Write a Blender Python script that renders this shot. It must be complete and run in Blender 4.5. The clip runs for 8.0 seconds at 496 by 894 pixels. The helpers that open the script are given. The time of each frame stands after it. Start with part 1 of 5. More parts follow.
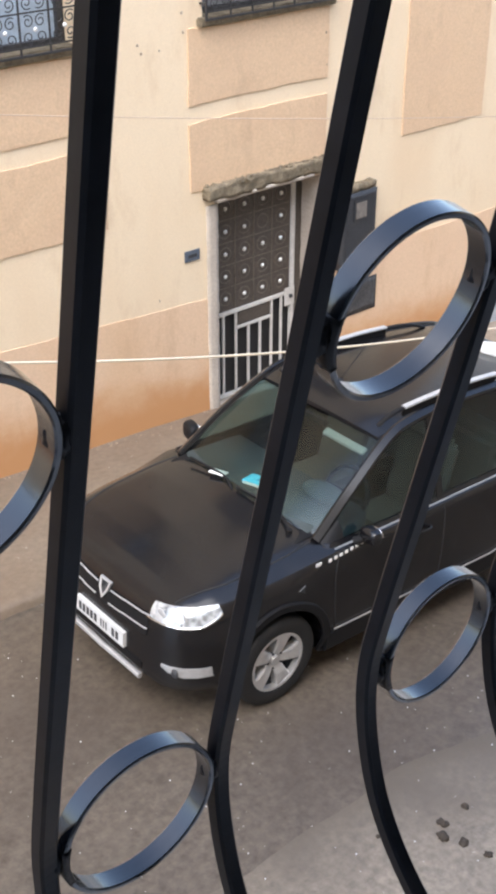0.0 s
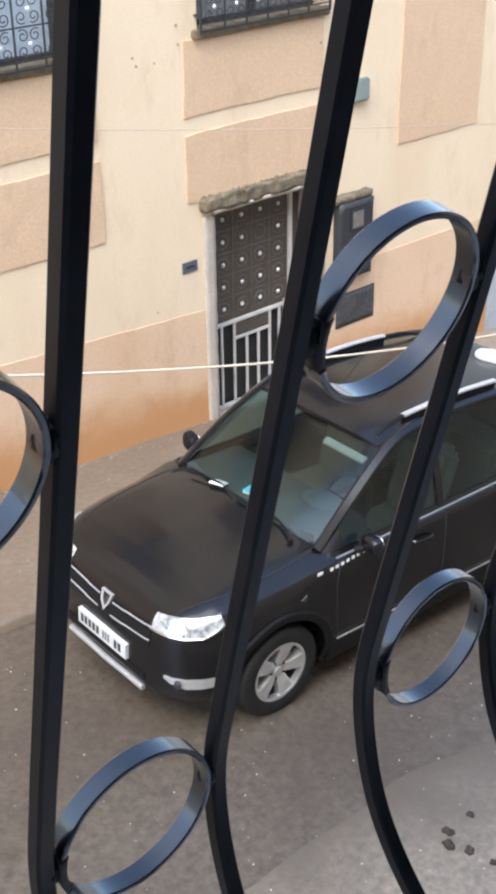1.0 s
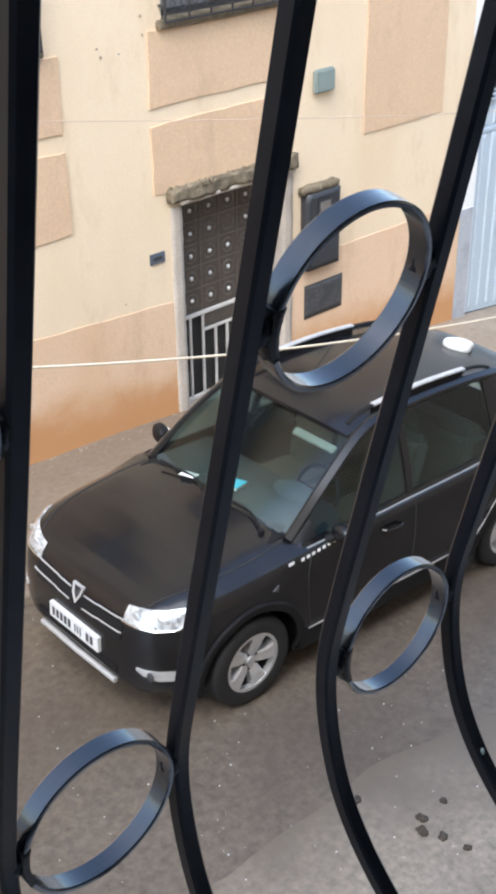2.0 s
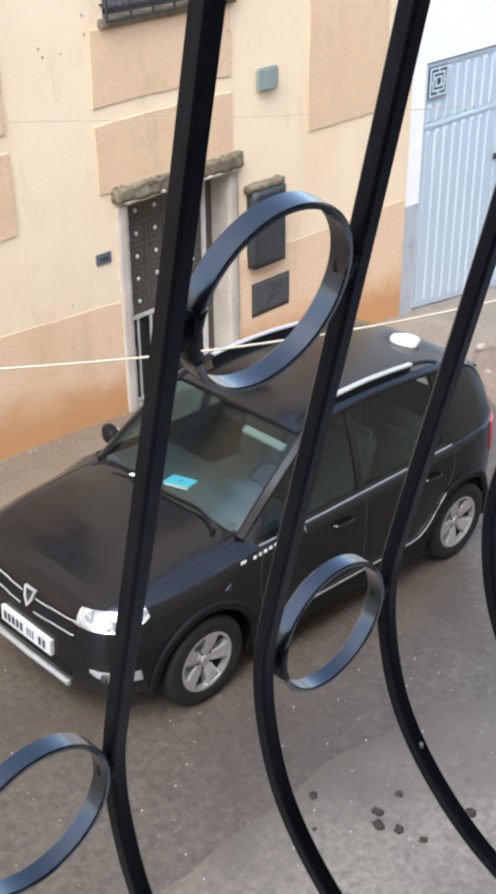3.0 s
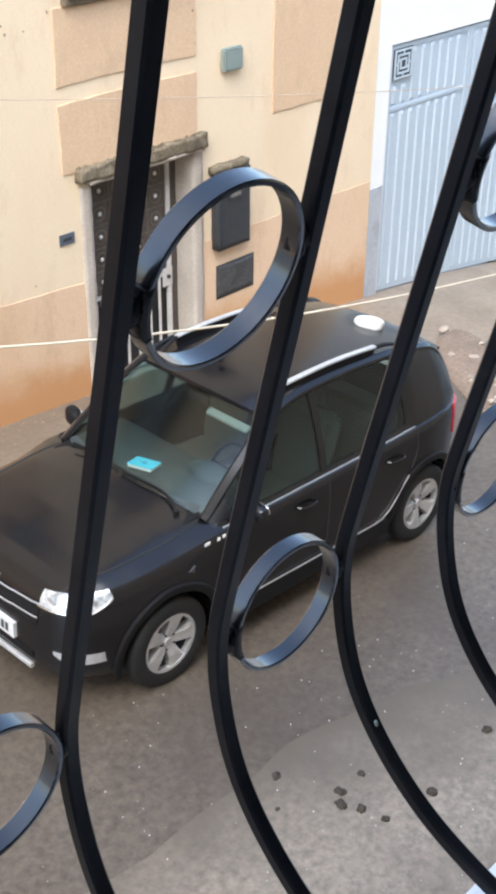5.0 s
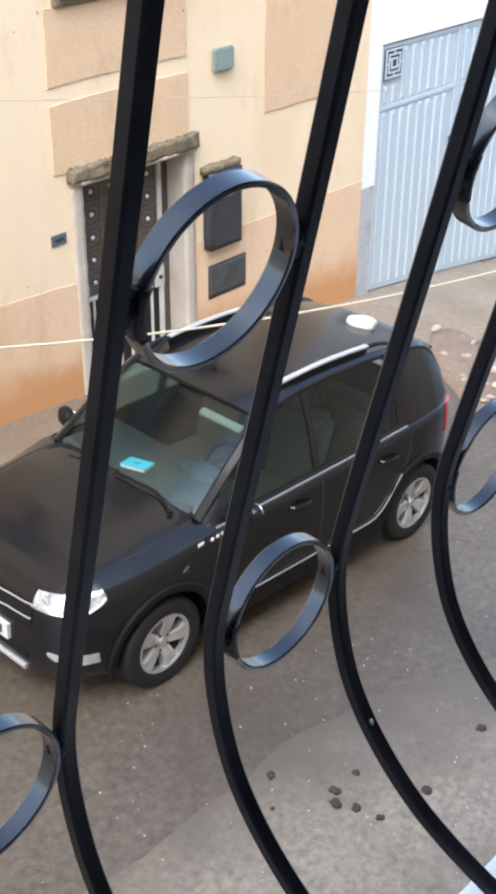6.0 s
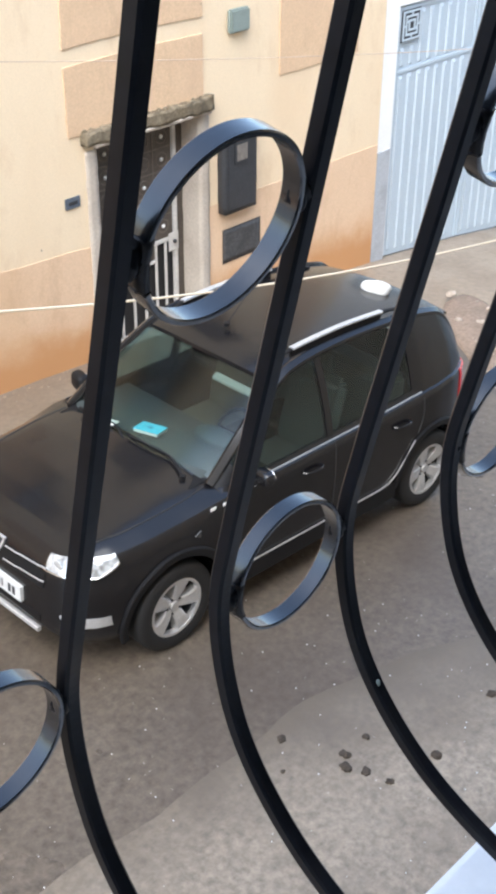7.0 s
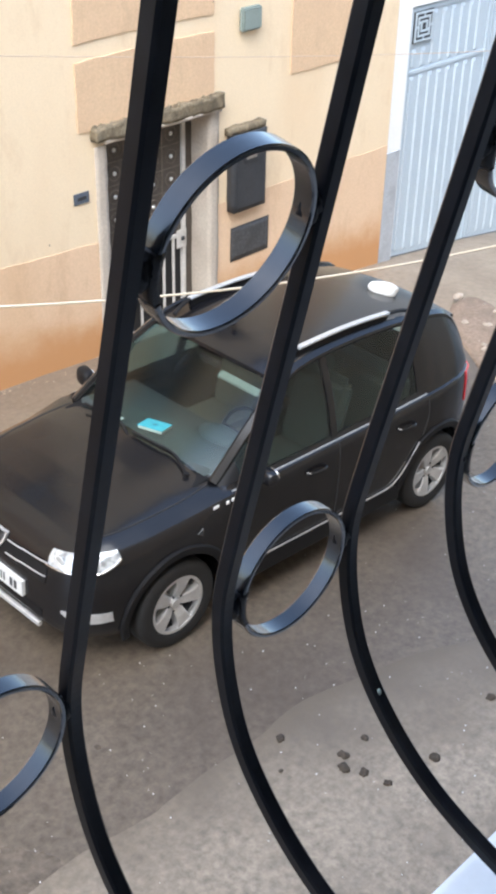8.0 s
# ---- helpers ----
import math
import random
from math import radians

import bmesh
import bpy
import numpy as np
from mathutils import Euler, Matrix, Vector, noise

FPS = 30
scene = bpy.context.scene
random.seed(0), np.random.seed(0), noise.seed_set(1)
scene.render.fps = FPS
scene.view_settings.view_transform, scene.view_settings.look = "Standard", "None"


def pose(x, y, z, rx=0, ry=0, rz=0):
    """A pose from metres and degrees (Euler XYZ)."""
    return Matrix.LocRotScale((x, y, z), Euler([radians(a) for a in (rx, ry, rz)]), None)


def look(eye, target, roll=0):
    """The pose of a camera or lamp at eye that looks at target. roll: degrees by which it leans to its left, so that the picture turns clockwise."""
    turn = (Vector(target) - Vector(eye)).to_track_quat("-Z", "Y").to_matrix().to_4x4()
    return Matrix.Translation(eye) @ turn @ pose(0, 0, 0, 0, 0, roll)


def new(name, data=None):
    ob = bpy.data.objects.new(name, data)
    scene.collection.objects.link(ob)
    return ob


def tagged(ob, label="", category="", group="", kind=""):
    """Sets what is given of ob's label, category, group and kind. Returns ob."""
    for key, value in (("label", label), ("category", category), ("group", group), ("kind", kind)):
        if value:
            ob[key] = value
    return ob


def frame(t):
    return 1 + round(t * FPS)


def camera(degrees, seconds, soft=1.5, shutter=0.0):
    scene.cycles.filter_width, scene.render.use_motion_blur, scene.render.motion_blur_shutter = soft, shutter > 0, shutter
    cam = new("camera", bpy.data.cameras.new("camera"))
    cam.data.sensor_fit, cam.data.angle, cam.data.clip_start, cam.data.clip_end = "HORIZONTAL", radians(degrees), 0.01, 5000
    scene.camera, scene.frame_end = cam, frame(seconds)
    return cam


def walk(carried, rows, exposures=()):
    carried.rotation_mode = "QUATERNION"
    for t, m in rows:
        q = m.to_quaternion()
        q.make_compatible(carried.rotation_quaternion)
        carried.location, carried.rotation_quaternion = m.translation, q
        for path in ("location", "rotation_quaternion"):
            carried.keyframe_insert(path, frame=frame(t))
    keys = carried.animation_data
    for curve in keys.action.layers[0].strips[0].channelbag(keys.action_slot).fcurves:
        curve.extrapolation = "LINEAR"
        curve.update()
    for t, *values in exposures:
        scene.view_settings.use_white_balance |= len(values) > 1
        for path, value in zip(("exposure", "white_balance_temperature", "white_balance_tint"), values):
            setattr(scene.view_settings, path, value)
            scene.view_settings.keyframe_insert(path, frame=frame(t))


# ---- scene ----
cam = camera(22.9, 8.0, soft=3.8)
PATH = [
    (0, (-4.0066, -4.3504, 5.3506), (-2.8784, -3.0427, 4.3422), 0.05),
    (0.5, (-4.0053, -4.3510, 5.3483), (-2.8762, -3.0463, 4.3369), 0.04),
    (1, (-4.0047, -4.3537, 5.3481), (-2.8714, -3.0390, 4.3546), -0.73),
    (1.5, (-4.0035, -4.3538, 5.3495), (-2.8582, -3.0506, 4.3545), -0.33),
    (2, (-4.0008, -4.3578, 5.3479), (-2.8368, -3.0803, 4.3413), -0.67),
    (2.2, (-4.0000, -4.3590, 5.3484), (-2.8216, -3.1012, 4.3339), -0.92),
    (3.3, (-3.9933, -4.3660, 5.3498), (-2.7685, -3.1474, 4.3424), -0.30),
    (3.5, (-3.9937, -4.3644, 5.3486), (-2.7807, -3.1369, 4.3378), -0.46),
    (4, (-3.9907, -4.3682, 5.3461), (-2.7716, -3.1542, 4.3264), -0.90),
    (4.5, (-3.9902, -4.3679, 5.3457), (-2.7599, -3.1762, 4.3132), -0.16),
    (5, (-3.9906, -4.3690, 5.3479), (-2.7410, -3.1991, 4.3136), 0.61),
    (5.2, (-3.9910, -4.3682, 5.3494), (-2.7402, -3.2073, 4.3065), 0.66),
    (6.3, (-3.9930, -4.3703, 5.3492), (-2.7294, -3.2051, 4.3266), 0.49),
    (6.5, (-3.9929, -4.3707, 5.3488), (-2.7268, -3.1947, 4.3417), 0.75),
    (6.6, (-3.9919, -4.3706, 5.3476), (-2.7443, -3.1906, 4.3224), 0.36),
    (6.8, (-3.9900, -4.3703, 5.3453), (-2.7698, -3.1976, 4.2796), 0.32),
    (7, (-3.9883, -4.3701, 5.3429), (-2.7671, -3.2134, 4.2609), 0.52),
    (7.5, (-3.9898, -4.3703, 5.3471), (-2.7542, -3.2238, 4.2707), 1.62),
    (8, (-3.9875, -4.3677, 5.3478), (-2.7721, -3.2077, 4.2629), 1.48),
]
walk(cam, [(t, look(eye, target, roll)) for t, eye, target, roll in PATH],
     exposures=[(0, 1.91, 6150, 9), (0.5, 1.93, 5980, 8), (1.5, 1.96, 5900, 6), (3.5, 1.96, 6000, 6), (8, 2.06, 6030, 5.5)])

# ---- light ----
SUN_DIR = Vector((-0.55, -0.30, 1.0))          # towards the brightest part of the overcast sky
world = bpy.data.worlds.new("overcast_sky")
scene.world = world
world.use_nodes = True
wt = world.node_tree
sky = wt.nodes.new("ShaderNodeTexSky")
sky.sky_type = "NISHITA"
sky.sun_disc = False
sky.sun_elevation = math.atan2(SUN_DIR.z, math.hypot(SUN_DIR.x, SUN_DIR.y))
sky.sun_rotation = math.atan2(SUN_DIR.x, SUN_DIR.y)
sky.air_density, sky.dust_density = 1.0, 3.0
grey = wt.nodes.new("ShaderNodeHueSaturation")
grey.inputs["Saturation"].default_value = 0.9   # cloud takes most of the blue out of the sky
wt.links.new(sky.outputs["Color"], grey.inputs["Color"])
wt.links.new(grey.outputs["Color"], wt.nodes["Background"].inputs["Color"])
wt.nodes["Background"].inputs["Strength"].default_value = 0.15
sun = new("sun", bpy.data.lights.new("sun", "SUN"))
sun.data.energy, sun.data.angle, sun.data.color = 0.5, radians(60), (1.0, 0.99, 0.97)
sun.matrix_world = look(SUN_DIR * 30, (0, 0, 0))


# ---- mesh helpers ----
def to_mesh(name, verts, faces, smooth=True):
    me = bpy.data.meshes.new(name)
    me.from_pydata([tuple(map(float, v)) for v in verts], [], faces)
    me.validate()
    if smooth:
        me.shade_smooth()
    return me


def from_bm(name, bm, smooth=False):
    me = bpy.data.meshes.new(name)
    bmesh.ops.recalc_face_normals(bm, faces=bm.faces[:])
    bm.to_mesh(me)
    bm.free()
    if smooth:
        me.shade_smooth()
    return me


PANES = []


def part(name, me, material, parent=None, label=""):
    """Links a mesh, or a bmesh, as one object under a thing or part."""
    if isinstance(me, bmesh.types.BMesh):
        me = from_bm(name, me)
    ob = new(name, me)
    if material and not me.materials:
        me.materials.append(material)
    ob.parent = parent
    if material and material.name in PANES:
        ob.visible_shadow = False          # daylight passes the pane
    return tagged(ob, label)


def empty(name, label, category, m=None, group=""):
    ob = new(name)
    if m is not None:
        ob.matrix_basis = m
    return tagged(ob, label, category, group)


def add_box(bm, x0, x1, y0, y1, z0, z1, bevel=0.0):
    r = bmesh.ops.create_cube(bm, size=1.0)
    vs = r["verts"]
    for v in vs:
        v.co = Vector(((x0 + x1) / 2 + v.co.x * (x1 - x0), (y0 + y1) / 2 + v.co.y * (y1 - y0), (z0 + z1) / 2 + v.co.z * (z1 - z0)))
    if bevel > 0:
        es = list({e for v in vs for e in v.link_edges})
        bmesh.ops.bevel(bm, geom=es, offset=bevel, segments=2, affect="EDGES", clamp_overlap=True)
    return bm


def box(x0, x1, y0, y1, z0, z1, bevel=0.0):
    return add_box(bmesh.new(), x0, x1, y0, y1, z0, z1, bevel)


def add_cyl(bm, a, b, r0, r1=None, n=16):
    a, b = Vector(a), Vector(b)
    r1 = r0 if r1 is None else r1
    d = b - a
    m = Matrix.Translation((a + b) / 2) @ d.to_track_quat("Z", "Y").to_matrix().to_4x4()
    bmesh.ops.create_cone(bm, cap_ends=True, segments=n, radius1=r0, radius2=r1, depth=d.length, matrix=m)
    return bm


def add_ball(bm, c, r, squash=(1, 1, 1), sub=2):
    m = Matrix.Translation(c) @ Matrix.Diagonal((*squash, 1))
    bmesh.ops.create_icosphere(bm, subdivisions=sub, radius=r, matrix=m)
    return bm


def smooth_path(pts, n):
    """Catmull-Rom through the points, n steps a span."""
    p = np.array(pts, float)
    q = np.vstack([2 * p[0] - p[1], p, 2 * p[-1] - p[-2]])
    out = []
    for i in range(1, len(q) - 2):
        for k in range(n):
            t = k / n
            a, b, c, d = q[i - 1], q[i], q[i + 1], q[i + 2]
            out.append(0.5 * (2 * b + (c - a) * t + (2 * a - 5 * b + 4 * c - d) * t * t + (3 * b - a - 3 * c + d) * t ** 3))
    out.append(p[-1])
    return np.array(out)


def sweep(path, section, up=(0, 0, 1), closed=False, caps=True, scale=None):
    """Verts and faces of a section of (side, up) offsets carried along a path."""
    path = [Vector(p) for p in path]
    n, k = len(path), len(section)
    verts, faces = [], []
    for i, p in enumerate(path):
        if closed:
            t = path[(i + 1) % n] - path[i - 1]
        else:
            t = path[min(i + 1, n - 1)] - path[max(i - 1, 0)]
        t.normalize()
        side = t.cross(Vector(up))
        side = side.normalized() if side.length > 1e-6 else Vector((1, 0, 0))
        u = side.cross(t).normalized()
        s = 1.0 if scale is None else scale[i]
        verts += [p + (side * a + u * b) * s for a, b in section]
    for i in range(n if closed else n - 1):
        j = (i + 1) % n
        faces += [(i * k + a, i * k + (a + 1) % k, j * k + (a + 1) % k, j * k + a) for a in range(k)]
    if caps and not closed:
        faces += [tuple(range(k))[::-1], tuple((n - 1) * k + a for a in range(k))]
    return verts, faces


def swept(name, path, section, up=(0, 0, 1), closed=False, smooth=False, scale=None):
    v, f = sweep(path, section, up, closed, True, scale)
    me = to_mesh(name, v, f, False)
    bm = bmesh.new()
    bm.from_mesh(me)
    bpy.data.meshes.remove(me)
    return from_bm(name, bm, smooth)


def rect(w, h, c=0.0):
    """A rectangle w x h with chamfered corners."""
    a, b = w / 2, h / 2
    if c <= 0:
        return [(-a, -b), (a, -b), (a, b), (-a, b)]
    return [(-a + c, -b), (a - c, -b), (a, -b + c), (a, b - c), (a - c, b), (-a + c, b), (-a, b - c), (-a, -b + c)]


def disc(r, n=10):
    return [(r * math.cos(2 * math.pi * i / n), r * math.sin(2 * math.pi * i / n)) for i in range(n)]


def sheet(name, grid, thick, outward):
    """A thin shell from a grid of points (rows of equal length), thickened against outward."""
    g = np.array(grid, float)
    r, c = g.shape[:2]
    o = np.array(outward, float) * thick
    top, low = g.reshape(-1, 3), (g - o).reshape(-1, 3)
    n = r * c
    f = []
    for i in range(r - 1):
        for j in range(c - 1):
            a, b, d, e = i * c + j, i * c + j + 1, (i + 1) * c + j + 1, (i + 1) * c + j
            f += [(a, b, d, e), (n + e, n + d, n + b, n + a)]
    rim = [(i * c, (i + 1) * c) for i in range(r - 1)] + [((i + 1) * c + c - 1, i * c + c - 1) for i in range(r - 1)]
    rim += [(j + 1, j) for j in range(c - 1)] + [((r - 1) * c + j, (r - 1) * c + j + 1) for j in range(c - 1)]
    f += [(a, b, n + b, n + a) for a, b in rim]
    me = to_mesh(name, np.vstack([top, low]), f, False)
    bm = bmesh.new()
    bm.from_mesh(me)
    bpy.data.meshes.remove(me)
    me = from_bm(name, bm, True)
    me.set_sharp_from_angle(angle=radians(50))
    return me


# ---- materials ----
def mat(name, color, rough=0.6, metal=0.0, grain=30.0, amount=0.12, blotch=2.0, stain=0.15, bump=0.15, depth=0.004,
        coat=0.0, coat_rough=0.04, tint=None, streaks=0.0, random_piece=0.0, rough_var=0.1, spec=0.5, grime=None):
    """A surface with variation at two scales, fine relief and uneven gloss."""
    m = bpy.data.materials.new(name)
    m.use_nodes = True
    t = m.node_tree
    b = t.nodes["Principled BSDF"]
    pos = t.nodes.new("ShaderNodeNewGeometry")
    fine = t.nodes.new("ShaderNodeTexNoise")
    fine.inputs["Scale"].default_value, fine.inputs["Detail"].default_value, fine.inputs["Roughness"].default_value = grain, 6, 0.65
    big = t.nodes.new("ShaderNodeTexNoise")
    big.inputs["Scale"].default_value, big.inputs["Detail"].default_value = blotch, 5
    t.links.new(pos.outputs["Position"], fine.inputs["Vector"])
    if streaks:
        mp = t.nodes.new("ShaderNodeMapping")
        mp.inputs["Scale"].default_value = (1, 1, streaks)
        t.links.new(pos.outputs["Position"], mp.inputs["Vector"])
        t.links.new(mp.outputs["Vector"], big.inputs["Vector"])
    else:
        t.links.new(pos.outputs["Position"], big.inputs["Vector"])
    dark = [c * (1 - amount) for c in color]
    lite = [min(1, c * (1 + amount)) for c in color]
    ramp = t.nodes.new("ShaderNodeMix")
    ramp.data_type = "RGBA"
    ramp.inputs["A"].default_value, ramp.inputs["B"].default_value = (*dark, 1), (*lite, 1)
    sp = t.nodes.new("ShaderNodeMapRange")
    sp.inputs["From Min"].default_value, sp.inputs["From Max"].default_value = 0.3, 0.7
    t.links.new(fine.outputs["Fac"], sp.inputs["Value"])
    t.links.new(sp.outputs["Result"], ramp.inputs["Factor"])
    out = ramp.outputs["Result"]
    st = t.nodes.new("ShaderNodeMix")
    st.data_type = "RGBA"
    st.inputs["B"].default_value = (*(tint or [c * 0.55 for c in color]), 1)
    mr = t.nodes.new("ShaderNodeMapRange")
    mr.inputs["From Min"].default_value, mr.inputs["From Max"].default_value, mr.inputs["To Max"].default_value = 0.45, 0.75, stain
    t.links.new(big.outputs["Fac"], mr.inputs["Value"])
    t.links.new(mr.outputs["Result"], st.inputs["Factor"])
    t.links.new(out, st.inputs["A"])
    out = st.outputs["Result"]
    if grime:
        gn, gm, gr = t.nodes.new("ShaderNodeTexNoise"), t.nodes.new("ShaderNodeMapping"), t.nodes.new("ShaderNodeMapRange")
        gm.inputs["Scale"].default_value = (1.0, 1.0, 0.4)
        gn.inputs["Scale"].default_value, gn.inputs["Detail"].default_value, gn.inputs["Roughness"].default_value = 3.2, 8, 0.7
        gr.inputs["From Min"].default_value, gr.inputs["From Max"].default_value, gr.inputs["To Max"].default_value = 0.53, 0.78, 0.62
        gx_ = t.nodes.new("ShaderNodeMix")
        gx_.data_type = "RGBA"
        gx_.inputs["B"].default_value = (*grime, 1)
        t.links.new(pos.outputs["Position"], gm.inputs["Vector"])
        t.links.new(gm.outputs["Vector"], gn.inputs["Vector"])
        t.links.new(gn.outputs["Fac"], gr.inputs["Value"])
        t.links.new(gr.outputs["Result"], gx_.inputs["Factor"])
        t.links.new(out, gx_.inputs["A"])
        out = gx_.outputs["Result"]
    if random_piece:
        info, hsv, mv = t.nodes.new("ShaderNodeObjectInfo"), t.nodes.new("ShaderNodeHueSaturation"), t.nodes.new("ShaderNodeMapRange")
        mv.inputs["To Min"].default_value, mv.inputs["To Max"].default_value = 1 - random_piece, 1 + random_piece
        t.links.new(info.outputs["Random"], mv.inputs["Value"])
        t.links.new(mv.outputs["Result"], hsv.inputs["Value"])
        t.links.new(out, hsv.inputs["Color"])
        out = hsv.outputs["Color"]
    t.links.new(out, b.inputs["Base Color"])
    rv = t.nodes.new("ShaderNodeMapRange")
    rv.inputs["To Min"].default_value, rv.inputs["To Max"].default_value = max(0.02, rough - rough_var), min(1, rough + rough_var)
    t.links.new(big.outputs["Fac"], rv.inputs["Value"])
    t.links.new(rv.outputs["Result"], b.inputs["Roughness"])
    b.inputs["Metallic"].default_value = metal
    b.inputs["Specular IOR Level"].default_value = spec
    if coat:
        b.inputs["Coat Weight"].default_value, b.inputs["Coat Roughness"].default_value = coat, coat_rough
    if bump:
        bp = t.nodes.new("ShaderNodeBump")
        bp.inputs["Strength"].default_value, bp.inputs["Distance"].default_value = bump, depth
        t.links.new(fine.outputs["Fac"], bp.inputs["Height"])
        t.links.new(bp.outputs["Normal"], b.inputs["Normal"])
    return m


def glass(name, tint, gloss=0.02):
    """A thin pane: tinted see-through with a mirror gloss by Fresnel."""
    m = bpy.data.materials.new(name)
    m.use_nodes = True
    t = m.node_tree
    t.nodes.remove(t.nodes["Principled BSDF"])
    tr, gl, lw, mx = (t.nodes.new(n) for n in ("ShaderNodeBsdfTransparent", "ShaderNodeBsdfGlossy", "ShaderNodeLayerWeight", "ShaderNodeMixShader"))
    tr.inputs["Color"].default_value = (*tint, 1)
    gl.inputs["Roughness"].default_value = gloss
    lw.inputs["Blend"].default_value = 0.5
    pw, ml = t.nodes.new("ShaderNodeMath"), t.nodes.new("ShaderNodeMath")
    pw.operation, ml.operation = "POWER", "MULTIPLY_ADD"
    pw.inputs[1].default_value, ml.inputs[1].default_value, ml.inputs[2].default_value = 5.0, 0.95, 0.04
    t.links.new(lw.outputs["Facing"], pw.inputs[0])
    t.links.new(pw.outputs[0], ml.inputs[0])
    t.links.new(ml.outputs[0], mx.inputs["Fac"])
    t.links.new(tr.outputs["BSDF"], mx.inputs[1])
    t.links.new(gl.outputs["BSDF"], mx.inputs[2])
    t.links.new(mx.outputs["Shader"], t.nodes["Material Output"].inputs["Surface"])
    PANES.append(name)
    return m


M_PLASTER = mat("cream_plaster", (0.785, 0.640, 0.450), 0.85, grain=60, amount=0.05, blotch=1.2, stain=0.5, tint=(0.70, 0.51, 0.32), bump=0.2, depth=0.003, streaks=0.35, grime=(0.60, 0.43, 0.27))
M_PANEL = mat("tan_plaster", (0.65, 0.465, 0.30), 0.9, grain=45, amount=0.10, blotch=1.6, stain=0.35, tint=(0.58, 0.40, 0.27), bump=0.45, depth=0.006, grime=(0.40, 0.28, 0.18))
M_DADO = mat("ochre_dado", (0.70, 0.505, 0.34), 0.85, grain=50, amount=0.07, blotch=1.1, stain=0.6, tint=(0.60, 0.38, 0.20), bump=0.25, depth=0.004, streaks=0.6, grime=(0.44, 0.28, 0.16))
M_WHITE = mat("white_wall", (0.82, 0.82, 0.80), 0.8, grain=50, amount=0.04, blotch=1.2, stain=0.2, tint=(0.66, 0.66, 0.66), bump=0.2)
M_CEMENT = mat("grey_cement", (0.25, 0.21, 0.165), 0.9, grain=30, amount=0.28, blotch=5, stain=0.9, tint=(0.10, 0.082, 0.06), bump=0.7, depth=0.012)
M_LEDGE = mat("mossy_dark_ledge", (0.21, 0.170, 0.112), 0.92, grain=40, amount=0.40, blotch=9, stain=1.0, tint=(0.10, 0.080, 0.052), bump=0.9, depth=0.012, grime=(0.085, 0.070, 0.048))
M_JAMB = mat("pale_cement", (0.50, 0.44, 0.37), 0.9, grain=35, amount=0.15, blotch=2.5, stain=0.45, tint=(0.30, 0.24, 0.19), bump=0.5, depth=0.006)
M_GREYBASE = mat("grey_base_paint", (0.42, 0.44, 0.47), 0.8, grain=40, amount=0.12, blotch=4, stain=0.5, bump=0.4)
M_ROAD = mat("wet_road", (0.102, 0.084, 0.066), 0.34, grain=18, amount=0.42, blotch=0.7, stain=0.85, tint=(0.060, 0.046, 0.035), bump=0.5, depth=0.008, rough_var=0.25, grime=(0.135, 0.112, 0.088))
M_APRON = mat("worn_concrete", (0.222, 0.190, 0.150), 0.46, grain=20, amount=0.40, blotch=1.6, stain=0.7, tint=(0.120, 0.098, 0.074), bump=0.5, depth=0.006, rough_var=0.2, grime=(0.250, 0.222, 0.185))
M_PAVE = mat("wet_pavement", (0.180, 0.144, 0.106), 0.5, grain=20, amount=0.2, blotch=1.3, stain=0.6, tint=(0.145, 0.098, 0.062), bump=0.5, depth=0.01, rough_var=0.2)
# brown earth, made paler to carry the sky's sheen on wet ground
M_DIRT = mat("sheen_pale_dirt", (0.255, 0.203, 0.150), 0.45, grain=14, amount=0.22, blotch=1.1, stain=0.6, tint=(0.15, 0.115, 0.085), bump=0.5, depth=0.008, rough_var=0.2)
M_RUBBLE = mat("red_earth", (0.22, 0.165, 0.125), 0.8, grain=25, amount=0.3, blotch=3, stain=0.5, bump=0.8, depth=0.015)
M_IRON = mat("black_gloss_paint", (0.005, 0.006, 0.009), 0.36, grain=90, amount=0.3, blotch=20, stain=0.4, tint=(0.02, 0.02, 0.022), bump=0.12, depth=0.0006, coat=0.0, rough_var=0.12, spec=0.14)
M_HOOP = mat("black_gloss_hoop_paint", (0.005, 0.007, 0.011), 0.20, grain=90, amount=0.3, blotch=26, stain=0.5, tint=(0.03, 0.03, 0.033), bump=0.3, depth=0.0006, coat=0.62, coat_rough=0.08, rough_var=0.1, spec=0.6)
# black of the added hoop sleeves, painting in a dark reflection
M_SLEEVE = mat("matte_black_sleeve", (0.006, 0.006, 0.008), 0.38, grain=300, amount=0.4, blotch=40, stain=0.4, bump=0.5, depth=0.0008, spec=0.3)
M_GRILLE = mat("dark_wrought_iron", (0.035, 0.034, 0.035), 0.45, grain=60, amount=0.3, bump=0.2)
M_PEARL = mat("white_rosette", (0.8, 0.8, 0.78), 0.4, bump=0)
M_DOORWORN = mat("worn_iron_relief", (0.15, 0.128, 0.105), 0.5, grain=70, amount=0.45, blotch=9, stain=0.7, tint=(0.06, 0.05, 0.04), bump=0.4, depth=0.003)
M_DOOR = mat("brown_iron_sheet", (0.080, 0.066, 0.055), 0.5, grain=50, amount=0.35, blotch=6, stain=0.4, bump=0.4, depth=0.004)
M_DOORWHITE = mat("chalky_white_paint", (0.62, 0.60, 0.57), 0.6, grain=40, amount=0.12, blotch=8, stain=0.4, bump=0.1)
M_DARK = mat("painted_void_shade", (0.012, 0.012, 0.013), 0.7, bump=0.1)
